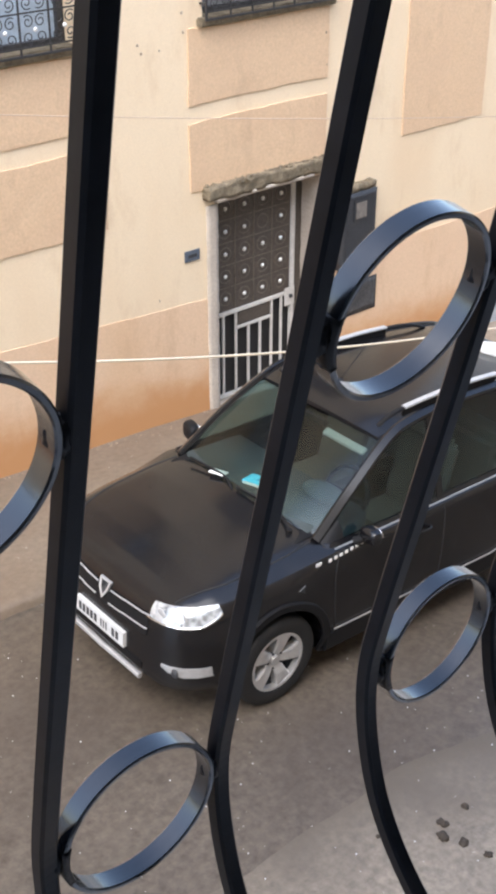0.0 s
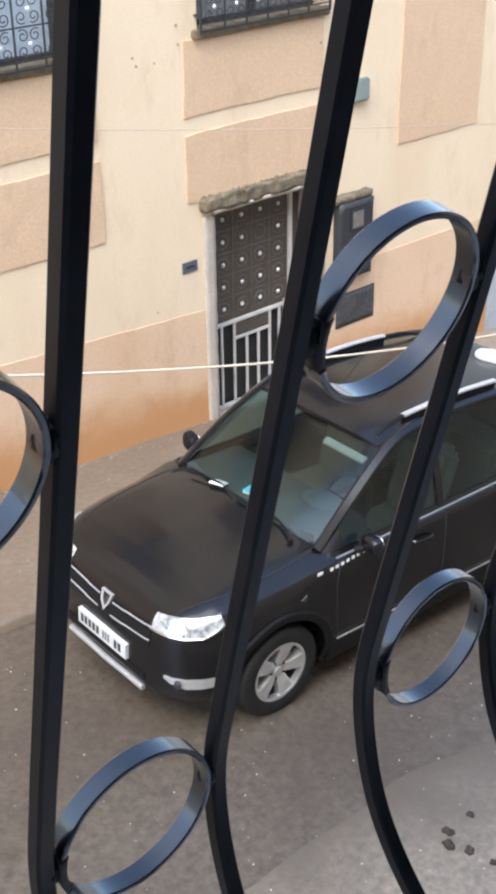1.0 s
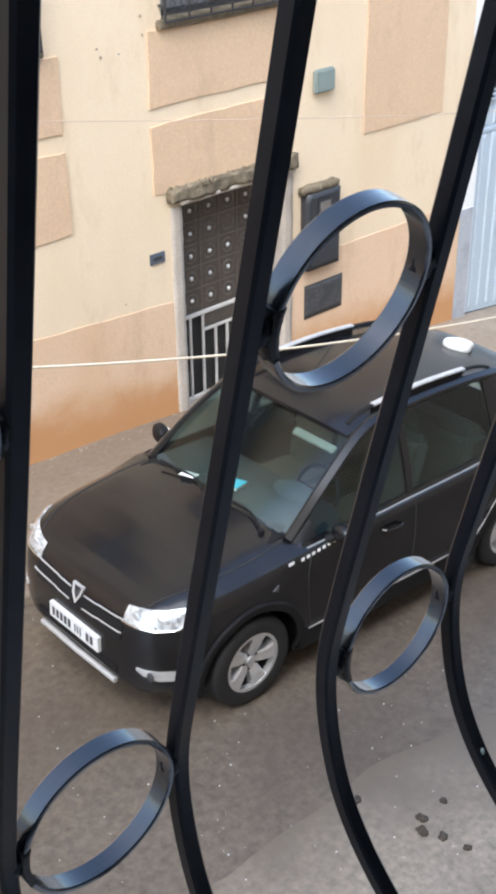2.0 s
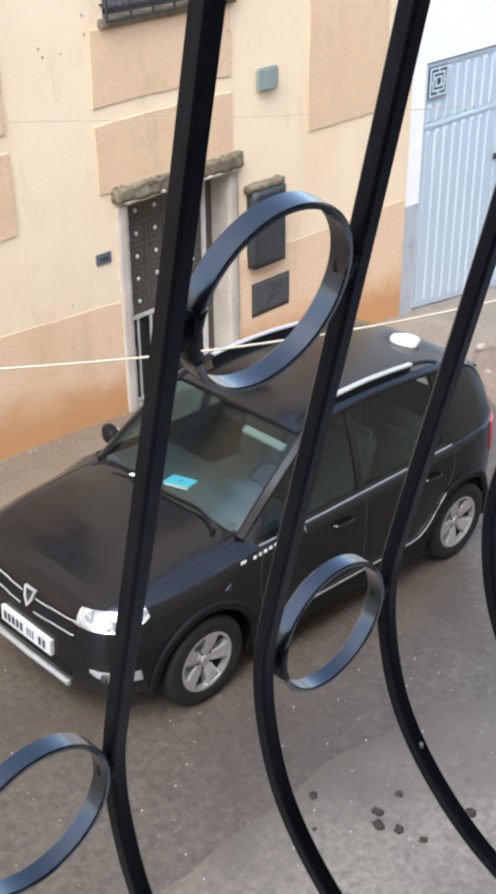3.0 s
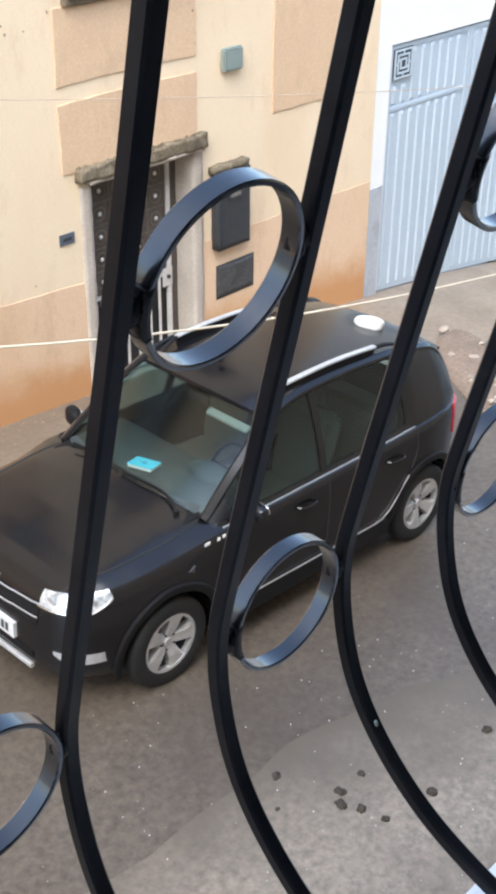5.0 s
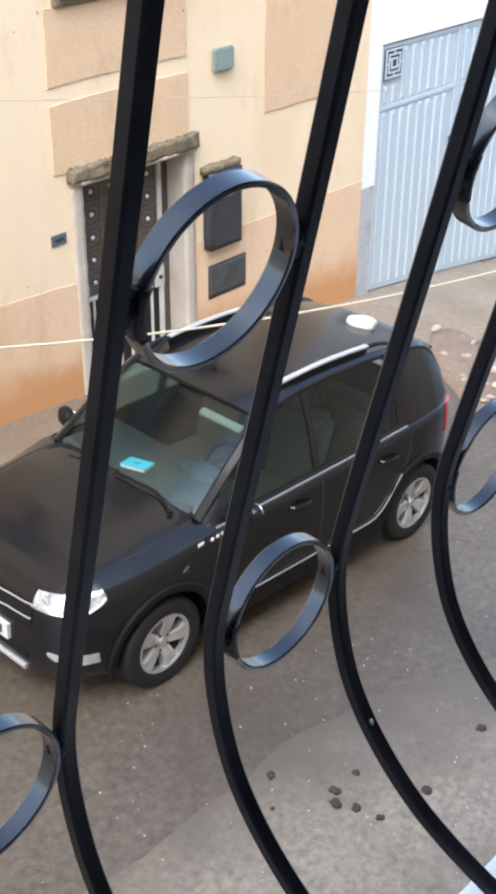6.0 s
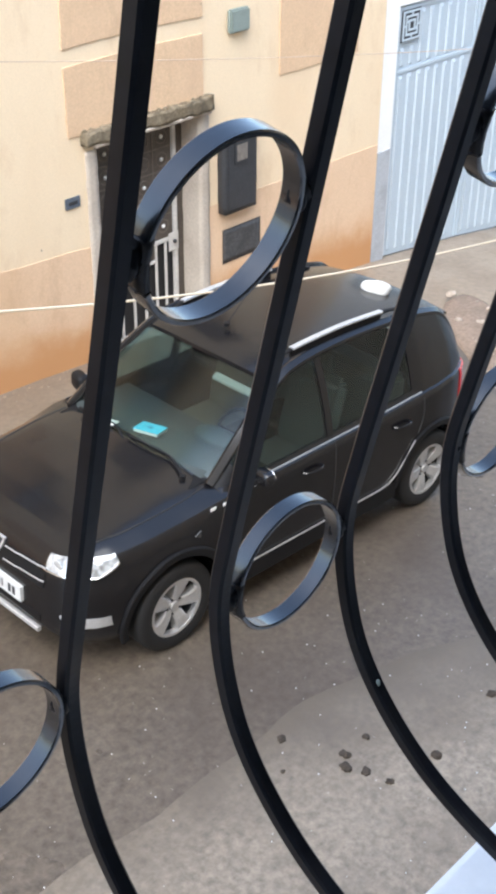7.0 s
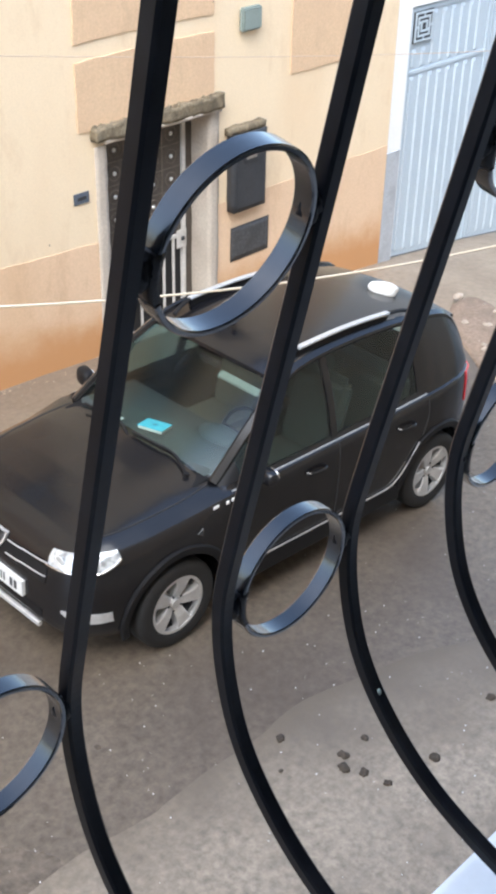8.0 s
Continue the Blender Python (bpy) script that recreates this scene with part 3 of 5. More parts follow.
# ---- street door ----
def street_door():
    x0, x1, _, z1 = DOOR
    yd = WALL_Y + 0.22
    zb, zm = -0.30, 0.615
    xr = 3.645
    # near-black backing sheet: the shade behind the bars is its colour
    d = part("door_1", box(x0 + 0.004, x1 - 0.004, yd + 0.035, yd + 0.05, zb, z1 - 0.004), M_DARK)
    tagged(d, "brown studded iron street door, white bars below", "door", kind="structure")
    part("upper_sheet", box(x0 + 0.05, xr - 0.045, yd + 0.012, yd + 0.03, zm, z1 - 0.03, 0.004), M_DOOR, d, "dark brown embossed iron sheet")
    part("side_sheet", box(xr + 0.003, x1 - 0.006, yd + 0.012, yd + 0.03, zb, z1 - 0.03, 0.004), M_DOOR, d)
    for xs_ in ((x0 + 0.006, x0 + 0.05), (xr - 0.045, xr)):
        part("stile", box(xs_[0], xs_[1], yd - 0.012, yd + 0.03, zb, z1 - 0.006, 0.005), M_DOORWHITE, d, "white painted iron stile")
    for z in (zm - 0.035, zb + 0.01):
        part("rail", box(x0 + 0.05, xr - 0.045, yd - 0.010, yd + 0.025, z, z + 0.035, 0.004), M_DOORWHITE, d)
    cols = [2.558, 2.788, 3.018, 3.246, 3.474]
    rows = [0.745, 0.968, 1.188, 1.409, 1.627]
    for i, cx in enumerate(cols):
        for k, cz in enumerate(rows):
            if (i, k) == (3, 3):
                continue                            # one stud is lost
            bm = add_ball(bmesh.new(), (cx, yd + 0.006, cz), 0.023, (1, 0.55, 1), 1)
            part("stud", from_bm("stud", bm, True), M_PEARL, d, "white round stud")
    # embossed ribs between the studs
    for cx in [c + 0.1145 for c in cols[:-1]]:
        part("rib", box(cx - 0.006, cx + 0.006, yd + 0.004, yd + 0.0125, zm + 0.01, z1 - 0.05, 0.002), M_DOORWORN, d)
    for cz in [r + 0.11 for r in rows[:-1]]:
        part("rib", box(x0 + 0.06, xr - 0.05, yd + 0.006, yd + 0.0118, cz - 0.005, cz + 0.005, 0.002), M_DOORWORN, d)
    for cx in cols:
        for cz in rows:
            v, f = sweep([(cx + 0.066 * math.cos(a), yd + 0.011, cz + 0.066 * math.sin(a)) for a in np.linspace(0, 2 * math.pi, 17)[:-1]], disc(0.005, 5), up=(0, 1, 0), closed=True)
            part("embossed_ring", to_mesh("embossed_ring", v, f), M_DOORWORN, d)
    for cx in (2.62, 2.752, 2.909, 3.068, 3.216, 3.364, 3.49):
        top = 0.405 if cx in (3.068, 3.216) else zm - 0.035
        part("bar", box(cx - 0.012, cx + 0.012, yd - 0.004, yd + 0.018, zb + 0.045, top, 0.003), M_DOORWHITE, d)
    part("letter_rail", box(2.922, 3.351, yd - 0.006, yd + 0.02, 0.400, 0.428, 0.003), M_DOORWHITE, d)
    part("letter_flap", box(2.93, 3.343, yd + 0.0, yd + 0.02, 0.44, 0.572, 0.004), M_DOOR, d, "dark letter flap")
    lock = box(xr - 0.13, xr - 0.0, yd - 0.02, yd - 0.0125, 0.47, 0.66, 0.003)
    lk = part("lock_case", lock, M_DOORWHITE, d)
    part("handle", from_bm("handle", add_ball(bmesh.new(), (xr - 0.06, yd - 0.032, 0.57), 0.022, sub=2), True), M_BOX, lk)
    st = part("door_step", box(x0 + 0.02, x1 - 0.02, WALL_Y + 0.03, yd + 0.03, -0.6, zb - 0.002, 0.012), M_JAMB)
    tagged(st, "worn cement doorstep", "step", kind="structure")


street_door()
# unseen slab, coloured near-black for the shade of a hallway
hall = part("wall_hallway", box(2.3, 4.0, WALL_Y + 0.452, WALL_Y + 0.50, -0.6, 2.0), M_DARK)
tagged(hall, "unseen slab behind the street door, hallway shade painted near-black", "wall", kind="structure")


def rough_block(name, x0, x1, y0, y1, z0, z1, amp, seed, step=0.05):
    """A weathered block: a subdivided box with an uneven skin."""
    bm = box(x0, x1, y0, y1, z0, z1)
    for ax_, size in ((0, x1 - x0), (1, y1 - y0), (2, z1 - z0)):
        k = int(size / step)
        for c in range(1, k + 1):
            p = [x0, y0, z0]
            p[ax_] += size * c / (k + 1)
            nrm = [0, 0, 0]
            nrm[ax_] = 1
            bmesh.ops.bisect_plane(bm, geom=bm.verts[:] + bm.edges[:] + bm.faces[:], plane_co=p, plane_no=nrm)
    for v in bm.verts:
        q = v.co * 9 + Vector((seed, seed * 2.3, 0))
        v.co += Vector((noise.noise(q), noise.noise(q + Vector((7, 1, 3))), noise.noise(q + Vector((2, 9, 5))))) * amp
    return from_bm(name, bm, True)


lintel = part("canopy_lintel", rough_block("canopy_lintel", 2.35, 3.86, WALL_Y - 0.085, WALL_Y + 0.2, 1.862, 1.985, 0.024, 5.0, 0.035), M_LEDGE)
part("ledge_lip", rough_block("ledge_lip", 2.46, 3.84, WALL_Y - 0.078, WALL_Y + 0.2, 1.832, 1.866, 0.006, 6.0), M_JAMB, lintel, "pale lower edge")
rgl = random.Random(4)
crust = bmesh.new()
for k in range(110):
    cx = rgl.uniform(2.36, 3.84)
    add_ball(crust, (cx, WALL_Y - rgl.uniform(0.0, 0.075), 1.985 + rgl.uniform(-0.02, 0.004)), rgl.uniform(0.008, 0.022), (1.5, 1.0, 0.6), 1)
for v in crust.verts:
    v.co += Vector((noise.noise(v.co * 30), noise.noise(v.co * 30 + Vector((5, 0, 0))), noise.noise(v.co * 30 + Vector((0, 5, 0))))) * 0.016
part("moss_crust", from_bm("moss_crust", crust, True), M_LEDGE, lintel, "dark mossy crust")
tagged(lintel, "rough weathered concrete ledge over the door", "lintel", kind="structure")
for x0, x1, top in ((2.385, 2.505, 1.80), (3.742, 3.86, 1.83)):
    jb = part("door_surround", rough_block("door_surround", x0, x1, WALL_Y - 0.02, WALL_Y + 0.29, -0.5, top, 0.008, x0), M_JAMB)
    tagged(jb, "pale chipped cement door surround", "trim", kind="structure")

# ---- boxes and plates on the facade ----
up_box = empty("meter_box", "dark grey electricity meter box with a small window", "meter box", pose(0, WALL_Y, 0))
part("case", rough_block("case", 3.99, 4.43, -0.10, 0.0, 0.79, 1.56, 0.006, 1.5, 0.1), M_BOX, up_box)
part("door_panel", box(4.02, 4.40, -0.115, -0.102, 0.83, 1.53, 0.006), M_BOX, up_box)
part("window_frame", box(4.10, 4.30, -0.125, -0.116, 1.28, 1.50, 0.005), M_BOX, up_box)
part("window_pane", box(4.13, 4.27, -0.1285, -0.1255, 1.31, 1.47, 0.001), M_METERPANE, up_box, "grey window pane")
part("crumbling_top", rough_block("crumbling_top", 3.95, 4.42, -0.09, 0.0, 1.565, 1.63, 0.016, 8.0), M_LEDGE, up_box, "crumbling mortar")
lo_box = empty("meter_cover", "slate grey utility hatch let into the wall", "utility hatch", pose(0, WALL_Y, 0))
part("frame", wall_mesh(4.045, 4.585, 0.235, 0.595, -0.012, 0.0, [(4.058, 4.572, 0.248, 0.582)]), M_BOX, lo_box)
part("lid", rough_block("lid", 4.06, 4.57, -0.016, 0.0, 0.25, 0.58, 0.005, 3.0, 0.05), M_HATCH, lo_box)
pl = empty("junction_box", "small grey-green plastic junction box on the wall", "junction box", pose(0, WALL_Y, 0))
part("case", box(4.115, 4.365, -0.06, 0.0, 2.485, 2.695, 0.015), M_PLAQUE, pl)
part("lid", box(4.13, 4.35, -0.068, -0.061, 2.50, 2.68, 0.006), M_PLAQUE, pl)
npl = empty("number_sign", "small blue-grey enamel sign beside the door", "sign", pose(0, WALL_Y, 0))
part("board", box(2.135, 2.30, -0.014, 0.0, 1.345, 1.445, 0.004), M_SIGN, npl)
part("plain_bar", box(2.17, 2.265, -0.0165, -0.0145, 1.38, 1.41, 0.0), M_BOX, npl)


# ---- blue-grey metal gate ----
def gate():
    x0, x1, _, z1 = GATE
    y = WALL_Y + 0.05
    g = empty("metal_gate", "pale blue-grey ribbed sheet metal gate, closed", "gate", pose(0, y, 0))
    zbot = lambda x: gz(x) - 0.060
    xm = (x0 + x1) / 2
    for a, b in ((x0 + 0.01, xm - 0.006), (xm + 0.006, x1 - 0.01)):
        bm = bmesh.new()
        top, low = z1 - 0.02, min(zbot(a), zbot(b))
        vs = [bm.verts.new(p) for p in ((a, 0, zbot(a)), (b, 0, zbot(b)), (b, 0, top), (a, 0, top), (a, 0.02, zbot(a)), (b, 0.02, zbot(b)), (b, 0.02, top), (a, 0.02, top))]
        for q in ((0, 1, 2, 3), (7, 6, 5, 4), (0, 4, 5, 1), (1, 5, 6, 2), (2, 6, 7, 3), (3, 7, 4, 0)):
            bm.faces.new([vs[k] for k in q])
        leaf = part("leaf", bm, M_GATE, g)
        for s in (a, b - 0.05):
            part("leaf_stile", box(s, s + 0.05, -0.022, -0.001, zbot(s) + 0.01, top, 0.004), M_GATE, leaf)
        for z in (top - 0.05, 1.57):
            part("leaf_rail", box(a + 0.051, b - 0.051, -0.016, -0.001, z, z + 0.045, 0.004), M_GATE, leaf)
        k = int((b - a - 0.1) / 0.165)
        for i in range(k):
            cx = a + 0.12 + i * 0.165
            if cx > b - 0.12:
                continue
            for lo, hi in ((zbot(cx) + 0.06, 1.55), (1.64, top - 0.07)):
                if hi > 1.6 and a < 7 and cx < 7.16:
                    hi = 1.84
                rb = bmesh.new()
                w0, w1 = 0.036, 0.022
                p = [(cx - w0, -0.001, lo), (cx + w0, -0.001, lo), (cx + w1, -0.017, lo + 0.02), (cx - w1, -0.017, lo + 0.02), (cx - w0, -0.001, hi), (cx + w0, -0.001, hi), (cx + w1, -0.017, hi - 0.04), (cx - w1, -0.017, hi - 0.04)]
                vs = [rb.verts.new(q) for q in p]
                for q in ((0, 1, 2, 3), (7, 6, 5, 4), (0, 4, 5, 1), (1, 5, 6, 2), (2, 6, 7, 3), (3, 7, 4, 0)):
                    rb.faces.new([vs[k2] for k2 in q])
                part("rib", rb, M_GATE, leaf)
    vent = part("vent", box(6.785, 7.115, -0.030, -0.0175, 1.91, 2.24, 0.003), M_BOX, g, "dark vent with a nested square lattice")
    cx, cz = 6.95, 2.075
    for r in (0.155, 0.105, 0.058):
        part("lattice_square", wall_mesh(cx - r, cx + r, cz - r, cz + r, -0.042, -0.031, [(cx - r + 0.02, cx + r - 0.02, cz - r + 0.02, cz + r - 0.02)]), M_GATE, vent)
    for a, b, c, d in ((-0.135, -0.105, -0.01, 0.01), (0.105, 0.135, -0.01, 0.01), (-0.01, 0.01, -0.135, -0.105), (-0.01, 0.01, 0.105, 0.135), (-0.085, -0.058, 0.03, 0.05), (0.058, 0.085, -0.05, -0.03)):
        part("lattice_bar", box(cx + a, cx + b, -0.041, -0.031, cz + c, cz + d), M_GATE, vent)
    part("latch", box(xm - 0.10, xm + 0.05, -0.05, -0.023, 0.95, 1.02, 0.006), M_BOX, g)


gate()

# ---- parked car ----
TILT = 3.8
CAR = Matrix.Translation((0.0, 0.868, 0.0155)) @ Matrix.Rotation(radians(-0.8), 4, "Z") @ Matrix.Rotation(radians(TILT), 4, "Y")
car = empty("car", "black compact hatchback with silver roof rails, wet, parked at the kerb", "car", CAR)
HW = 0.872                                       # half width
CX = lambda xs, vs: (lambda x: float(np.interp(x, xs, vs)))
c_w = CX([-0.735, -0.72, -0.69, -0.635, -0.545, -0.40, -0.2, 0.1, 2.6, 2.82, 2.96, 3.06, 3.13, 3.17, 3.19], [0.46, 0.55, 0.635, 0.705, 0.768, 0.822, 0.856, HW, HW, 0.845, 0.80, 0.74, 0.66, 0.58, 0.48])
c_zb = CX([-0.735, -0.69, -0.60, -0.45, -0.3, 2.8, 3.08, 3.19], [0.31, 0.26, 0.23, 0.21, 0.20, 0.22, 0.29, 0.40])
c_zs = CX([-0.735, -0.712, -0.68, -0.635, -0.56, -0.43, -0.2, 0.1, 0.35, 1.0, 2.0, 2.8, 3.06, 3.13, 3.17, 3.19], [0.58, 0.675, 0.760, 0.815, 0.858, 0.892, 0.918, 0.945, 0.965, 0.975, 1.0, 1.04, 1.04, 1.0, 0.9, 0.75])
c_zt = CX([-0.735, -0.712, -0.68, -0.635, -0.56, -0.43, -0.2, 0.1, 0.30, 0.40], [0.60, 0.700, 0.785, 0.836, 0.880, 0.922, 0.965, 1.003, 1.020, 1.025])


def section(x, cockpit):
    w, zb, zs = c_w(x), c_zb(x), c_zs(x)
    zm = zb + (zs - zb) * 0.52
    pts = [(0, zb), (0.78 * w, zb), (0.93 * w, zb + 0.05), (0.985 * w, zb + (zs - zb) * 0.22), (w, zm), (0.993 * w, zb + (zs - zb) * 0.76), (0.972 * w, zs - 0.03), (0.925 * w, zs)]
    if cockpit == 0 and x < 1:
        r = min(1.0, max(0.0, (0.38 - x) / 0.3))                      # the wings roll over before the doors
        pts[5:] = [((0.993 - 0.004 * r) * w, zb + (zs - zb) * (0.76 - 0.04 * r)), ((0.972 - 0.022 * r) * w, zs - 0.03 - 0.035 * r), ((0.925 - 0.045 * r) * w, zs - 0.014 * r)]
    if cockpit == 0:
        zt = c_zt(x)
        pts += [(0.77 * w, zs + (zt - zs) * 0.45), (0.45 * w, zt), (0, zt + 0.014)]
    else:
        floor = 0.45 if cockpit == 1 else 0.62
        pts += [(0.88 * w, zs - 0.01), (0.86 * w, floor), (0, floor - 0.02)]
    a = smooth_path(pts, 4)
    a[:, 0] = np.maximum(a[:, 0], 0)
    return a


def car_body():
    xs = list(np.linspace(-0.735, 0.40, 46)) + [0.425] + list(np.linspace(0.50, 3.02, 44)) + [3.045] + list(np.linspace(3.065, 3.19, 12))
    rings = []
    for x in xs:
        kind = 1 if 0.42 < x < 3.03 else 0
        if x > 3.03:
            w, zb, zs = c_w(x), c_zb(x), c_zs(x)
            a = section(x, 0)
            k = len(a)
            top = a[-13:]
            flat = np.linspace(top[0, 0], 0, 13)
            a[-13:, 0] = flat
            a[-13:, 1] = zs + 0.012 * np.sin(np.linspace(0, math.pi / 2, 13))
        else:
            a = section(x, kind)
        half = [(x, p[0], p[1]) for p in a]
        rings.append(half + [(x, -y, z) for _, y, z in half[-2:0:-1]])
    n = len(rings[0])
    v = [p for r in rings for p in r]
    f = [(i * n + j, i * n + (j + 1) % n, (i + 1) * n + (j + 1) % n, (i + 1) * n + j) for i in range(len(rings) - 1) for j in range(n)]
    for base, rev in ((0, True), ((len(rings) - 1) * n, False)):
        h = n // 2
        for j in range(h):
            a, b, c, d = base + j, base + j + 1, base + (n - j - 1) % n, base + (n - j) % n
            q = [k for i, k in enumerate((a, b, c, d)) if k not in (a, b, c, d)[:i]]
            if len(q) > 2:
                f.append(tuple(q[::-1] if rev else q))
    me = to_mesh("body", v, f)
    bm = bmesh.new()
    bm.from_mesh(me)
    bpy.data.meshes.remove(me)
    bmesh.ops.remove_doubles(bm, verts=bm.verts[:], dist=1e-5)
    bmesh.ops.dissolve_degenerate(bm, edges=bm.edges[:], dist=1e-5)
    me = from_bm("body", bm, True)
    ob = new("body", me)
    cut = bmesh.new()
    for x in (0.0, 2.588):
        for s in (1, -1):
            add_cyl(cut, (x, s * 0.56, 0.325), (x, s * 1.1, 0.325), 0.372, n=48)
    cutter = new("cutter", from_bm("cutter", cut))
    mod = ob.modifiers.new("arches", "BOOLEAN")
    mod.operation, mod.object, mod.solver = "DIFFERENCE", cutter, "EXACT"
    mod.use_self = True
    dg = bpy.context.evaluated_depsgraph_get()
    dg.update()
    res = bpy.data.meshes.new_from_object(ob.evaluated_get(dg))
    bpy.data.objects.remove(ob)
    bpy.data.objects.remove(cutter)
    res.name = "body"
    res.shade_smooth()
    res.set_sharp_from_angle(angle=radians(38))
    return res


body = part("body", car_body(), M_PAINT, car, "glossy black bodywork")


def side_y(x, z):
    a = section(x, 1 if 0.42 < x < 3.03 else 0)[:30]
    k = int(np.argmax(a[:, 1]))
    return float(np.interp(z, a[4:k + 1, 1], a[4:k + 1, 0]))


def on_side(x, z, s, off=0.0):
    return (x, s * (side_y(x, z) + off), z)


# greenhouse: roof edge as a curve over x, belt below it
EDGE = smooth_path([(0.39, 0.700, 0.990), (0.72, 0.660, 1.258), (1.06, 0.608, 1.475), (1.30, 0.594, 1.542), (1.7, 0.586, 1.567), (2.2, 0.582, 1.556), (2.62, 0.575, 1.511), (2.86, 0.578, 1.44), (3.0, 0.602, 1.26), (3.085, 0.635, 1.04)], 10)
e_y = lambda x: float(np.interp(x, EDGE[:, 0], EDGE[:, 1]))
e_z = lambda x: float(np.interp(x, EDGE[:, 0], EDGE[:, 2]))


def cabin(x, v, s, off=0.0):
    zb = c_zs(x) - 0.012
    yb = 0.925 * c_w(x) - 0.012
    bow = 0.018 * math.sin(math.pi * v)
    return (x, s * (yb + (e_y(x) - yb) * v + bow + off), zb + (e_z(x) - zb) * v)


for s in (1, -1):
    frame_path = [(p[0], s * p[1], p[2]) for p in EDGE]
    part("roof_frame", swept("roof_frame", frame_path, rect(0.070, 0.045, 0.012), up=(0, s * 0.5, 1), smooth=False), M_PAINT, car)
    rear = [[cabin(x, v, s, 0.026 * min(1, (x - 2.34) / 0.1)) for x in np.linspace(2.345, 3.085, 18)] for v in np.linspace(-0.06, 1.03, 12)]
    part("rear_pillar", sheet("rear_pillar", rear, 0.03, (0, s, 0)), M_PAINT, car)
    for a, b, nm in ((0.56, 1.405, "front_door_glass"), (1.475, 2.33, "rear_door_glass")):
        g = [[cabin(x, v, s, 0.004) for x in np.linspace(a, b, 16)] for v in np.linspace(0.0, 0.95, 8)]
        part(nm, sheet(nm, g, 0.004, (0, s, 0)), M_TINTED, car, "dark tinted glass")
    g = [[cabin(x, v, s, 0.008) for x in np.linspace(1.41, 1.47, 4)] for v in np.linspace(0.0, 0.96, 8)]
    part("centre_pillar", sheet("centre_pillar", g, 0.03, (0, s, 0)), M_PAINT, car)
    g = [[cabin(x, v, s, 0.006) for x in np.linspace(0.40, 0.555, 6)] for v in np.linspace(0.0, 0.9, 5)]
    part("mirror_panel", sheet("mirror_panel", g, 0.02, (0, s, 0)), M_CLAD, car)
    belt = [(p[0], p[1], p[2] + 0.012) for p in (cabin(x, 0.0, s, 0.022) for x in np.linspace(0.45, 2.42, 30))]
    part("belt_strip", swept("belt_strip", belt, rect(0.012, 0.014, 0.003)), M_STRIP, car, "thin silver waist strip")
    # roof rails: silver bar with black feet
    rail = smooth_path([(1.02, 0.545, 1.552), (1.10, 0.556, 1.600), (1.23, 0.562, 1.628), (1.7, 0.562, 1.650), (2.16, 0.558, 1.632), (2.34, 0.550, 1.608), (2.48, 0.540, 1.562)], 8)
    if s > 0:
        rail = rail + np.array((0.06, -0.085, -0.012))
    rr = part("roof_rail", swept("roof_rail", [(p[0], s * p[1], p[2]) for p in rail], rect(0.034, 0.022, 0.007)), M_CLAD, car, "black roof rail with silver top")
    mid = [p for p in rail if 1.22 < p[0] < 2.17]
    part("rail_inlay", swept("rail_inlay", [(p[0], s * (p[1] + 0.002), p[2] + 0.009) for p in mid], rect(0.042, 0.020, 0.005)), M_SATIN, rr, "silver inlay")
    part("rail_fin", swept("rail_fin", [(p[0], s * (p[1] - 0.002), p[2] - 0.035) for p in mid], rect(0.016, 0.05, 0.004)), M_CLAD, rr)
    # door mirror
    bm = add_ball(bmesh.new(), (0, 0, 0), 1.0, sub=3)
    for v in bm.verts:
        q = [math.copysign(abs(c) ** 0.65, c) for c in v.co]
        v.co = Vector((0.655 + 0.052 * q[0] + 0.02 * q[1] * s, s * 0.915 + 0.086 * q[1], 1.005 + 0.066 * q[2])) if s > 0 else Vector((0.67 + 0.046 * q[0], -0.905 + 0.078 * q[1], 1.035 + 0.052 * q[2]))
    mir = part("door_mirror", from_bm("door_mirror", bm, True), M_CLAD if s > 0 else M_PAINT, car, "black door mirror")
    part("mirror_arm", from_bm("mirror_arm", add_cyl(bmesh.new(), (0.62, s * 0.82, 0.965), (0.66, s * (0.90 if s > 0 else 0.88), 0.99 if s > 0 else 1.01), 0.03, 0.024)), M_CLAD, mir)
    bm = add_ball(bmesh.new(), (0.704 if s > 0 else 0.716, s * (0.925 if s > 0 else 0.905), 1.005 if s > 0 else 1.035), 0.066 if s > 0 else 0.062, (0.03, 1.05, 0.70), 2)
    part("mirror_glass", from_bm("mirror_glass", bm, True), M_CHROME, mir, "mirror glass")
    # cladding round arches and along the sill
    for ax0 in (0.0, 2.588):
        arc = [(ax0 + 0.398 * math.cos(a), s * 0.872, 0.325 + 0.398 * math.sin(a)) for a in np.linspace(radians(-14), radians(194), 40)]
        arc = [(x, s * (max(side_y(x, max(z, 0.27)), 0.80) + 0.004), z) for x, _, z in arc]
        part("arch_cladding", swept("arch_cladding", arc, rect(0.060, 0.030, 0.008), up=(0, 1, 0)), M_CLAD, car, "matt black arch trim")
    sill = [on_side(x, 0.30, s, 0.004) for x in np.linspace(0.40, 2.19, 20)]
    part("sill_cladding", swept("sill_cladding", sill, rect(0.05, 0.15, 0.015)), M_CLAD, car, "matt black sill trim")
    strip = [on_side(x, 0.385, s, 0.012) for x in np.linspace(0.46, 2.0, 20)] + [on_side(x, z, s, 0.012) for x, z in ((2.08, 0.40), (2.15, 0.45), (2.21, 0.52), (2.27, 0.60), (2.33, 0.68))]
    part("sill_strip", swept("sill_strip", strip, rect(0.008, 0.012, 0.002)), M_ALLOY, car, "thin silver strip over the sill")
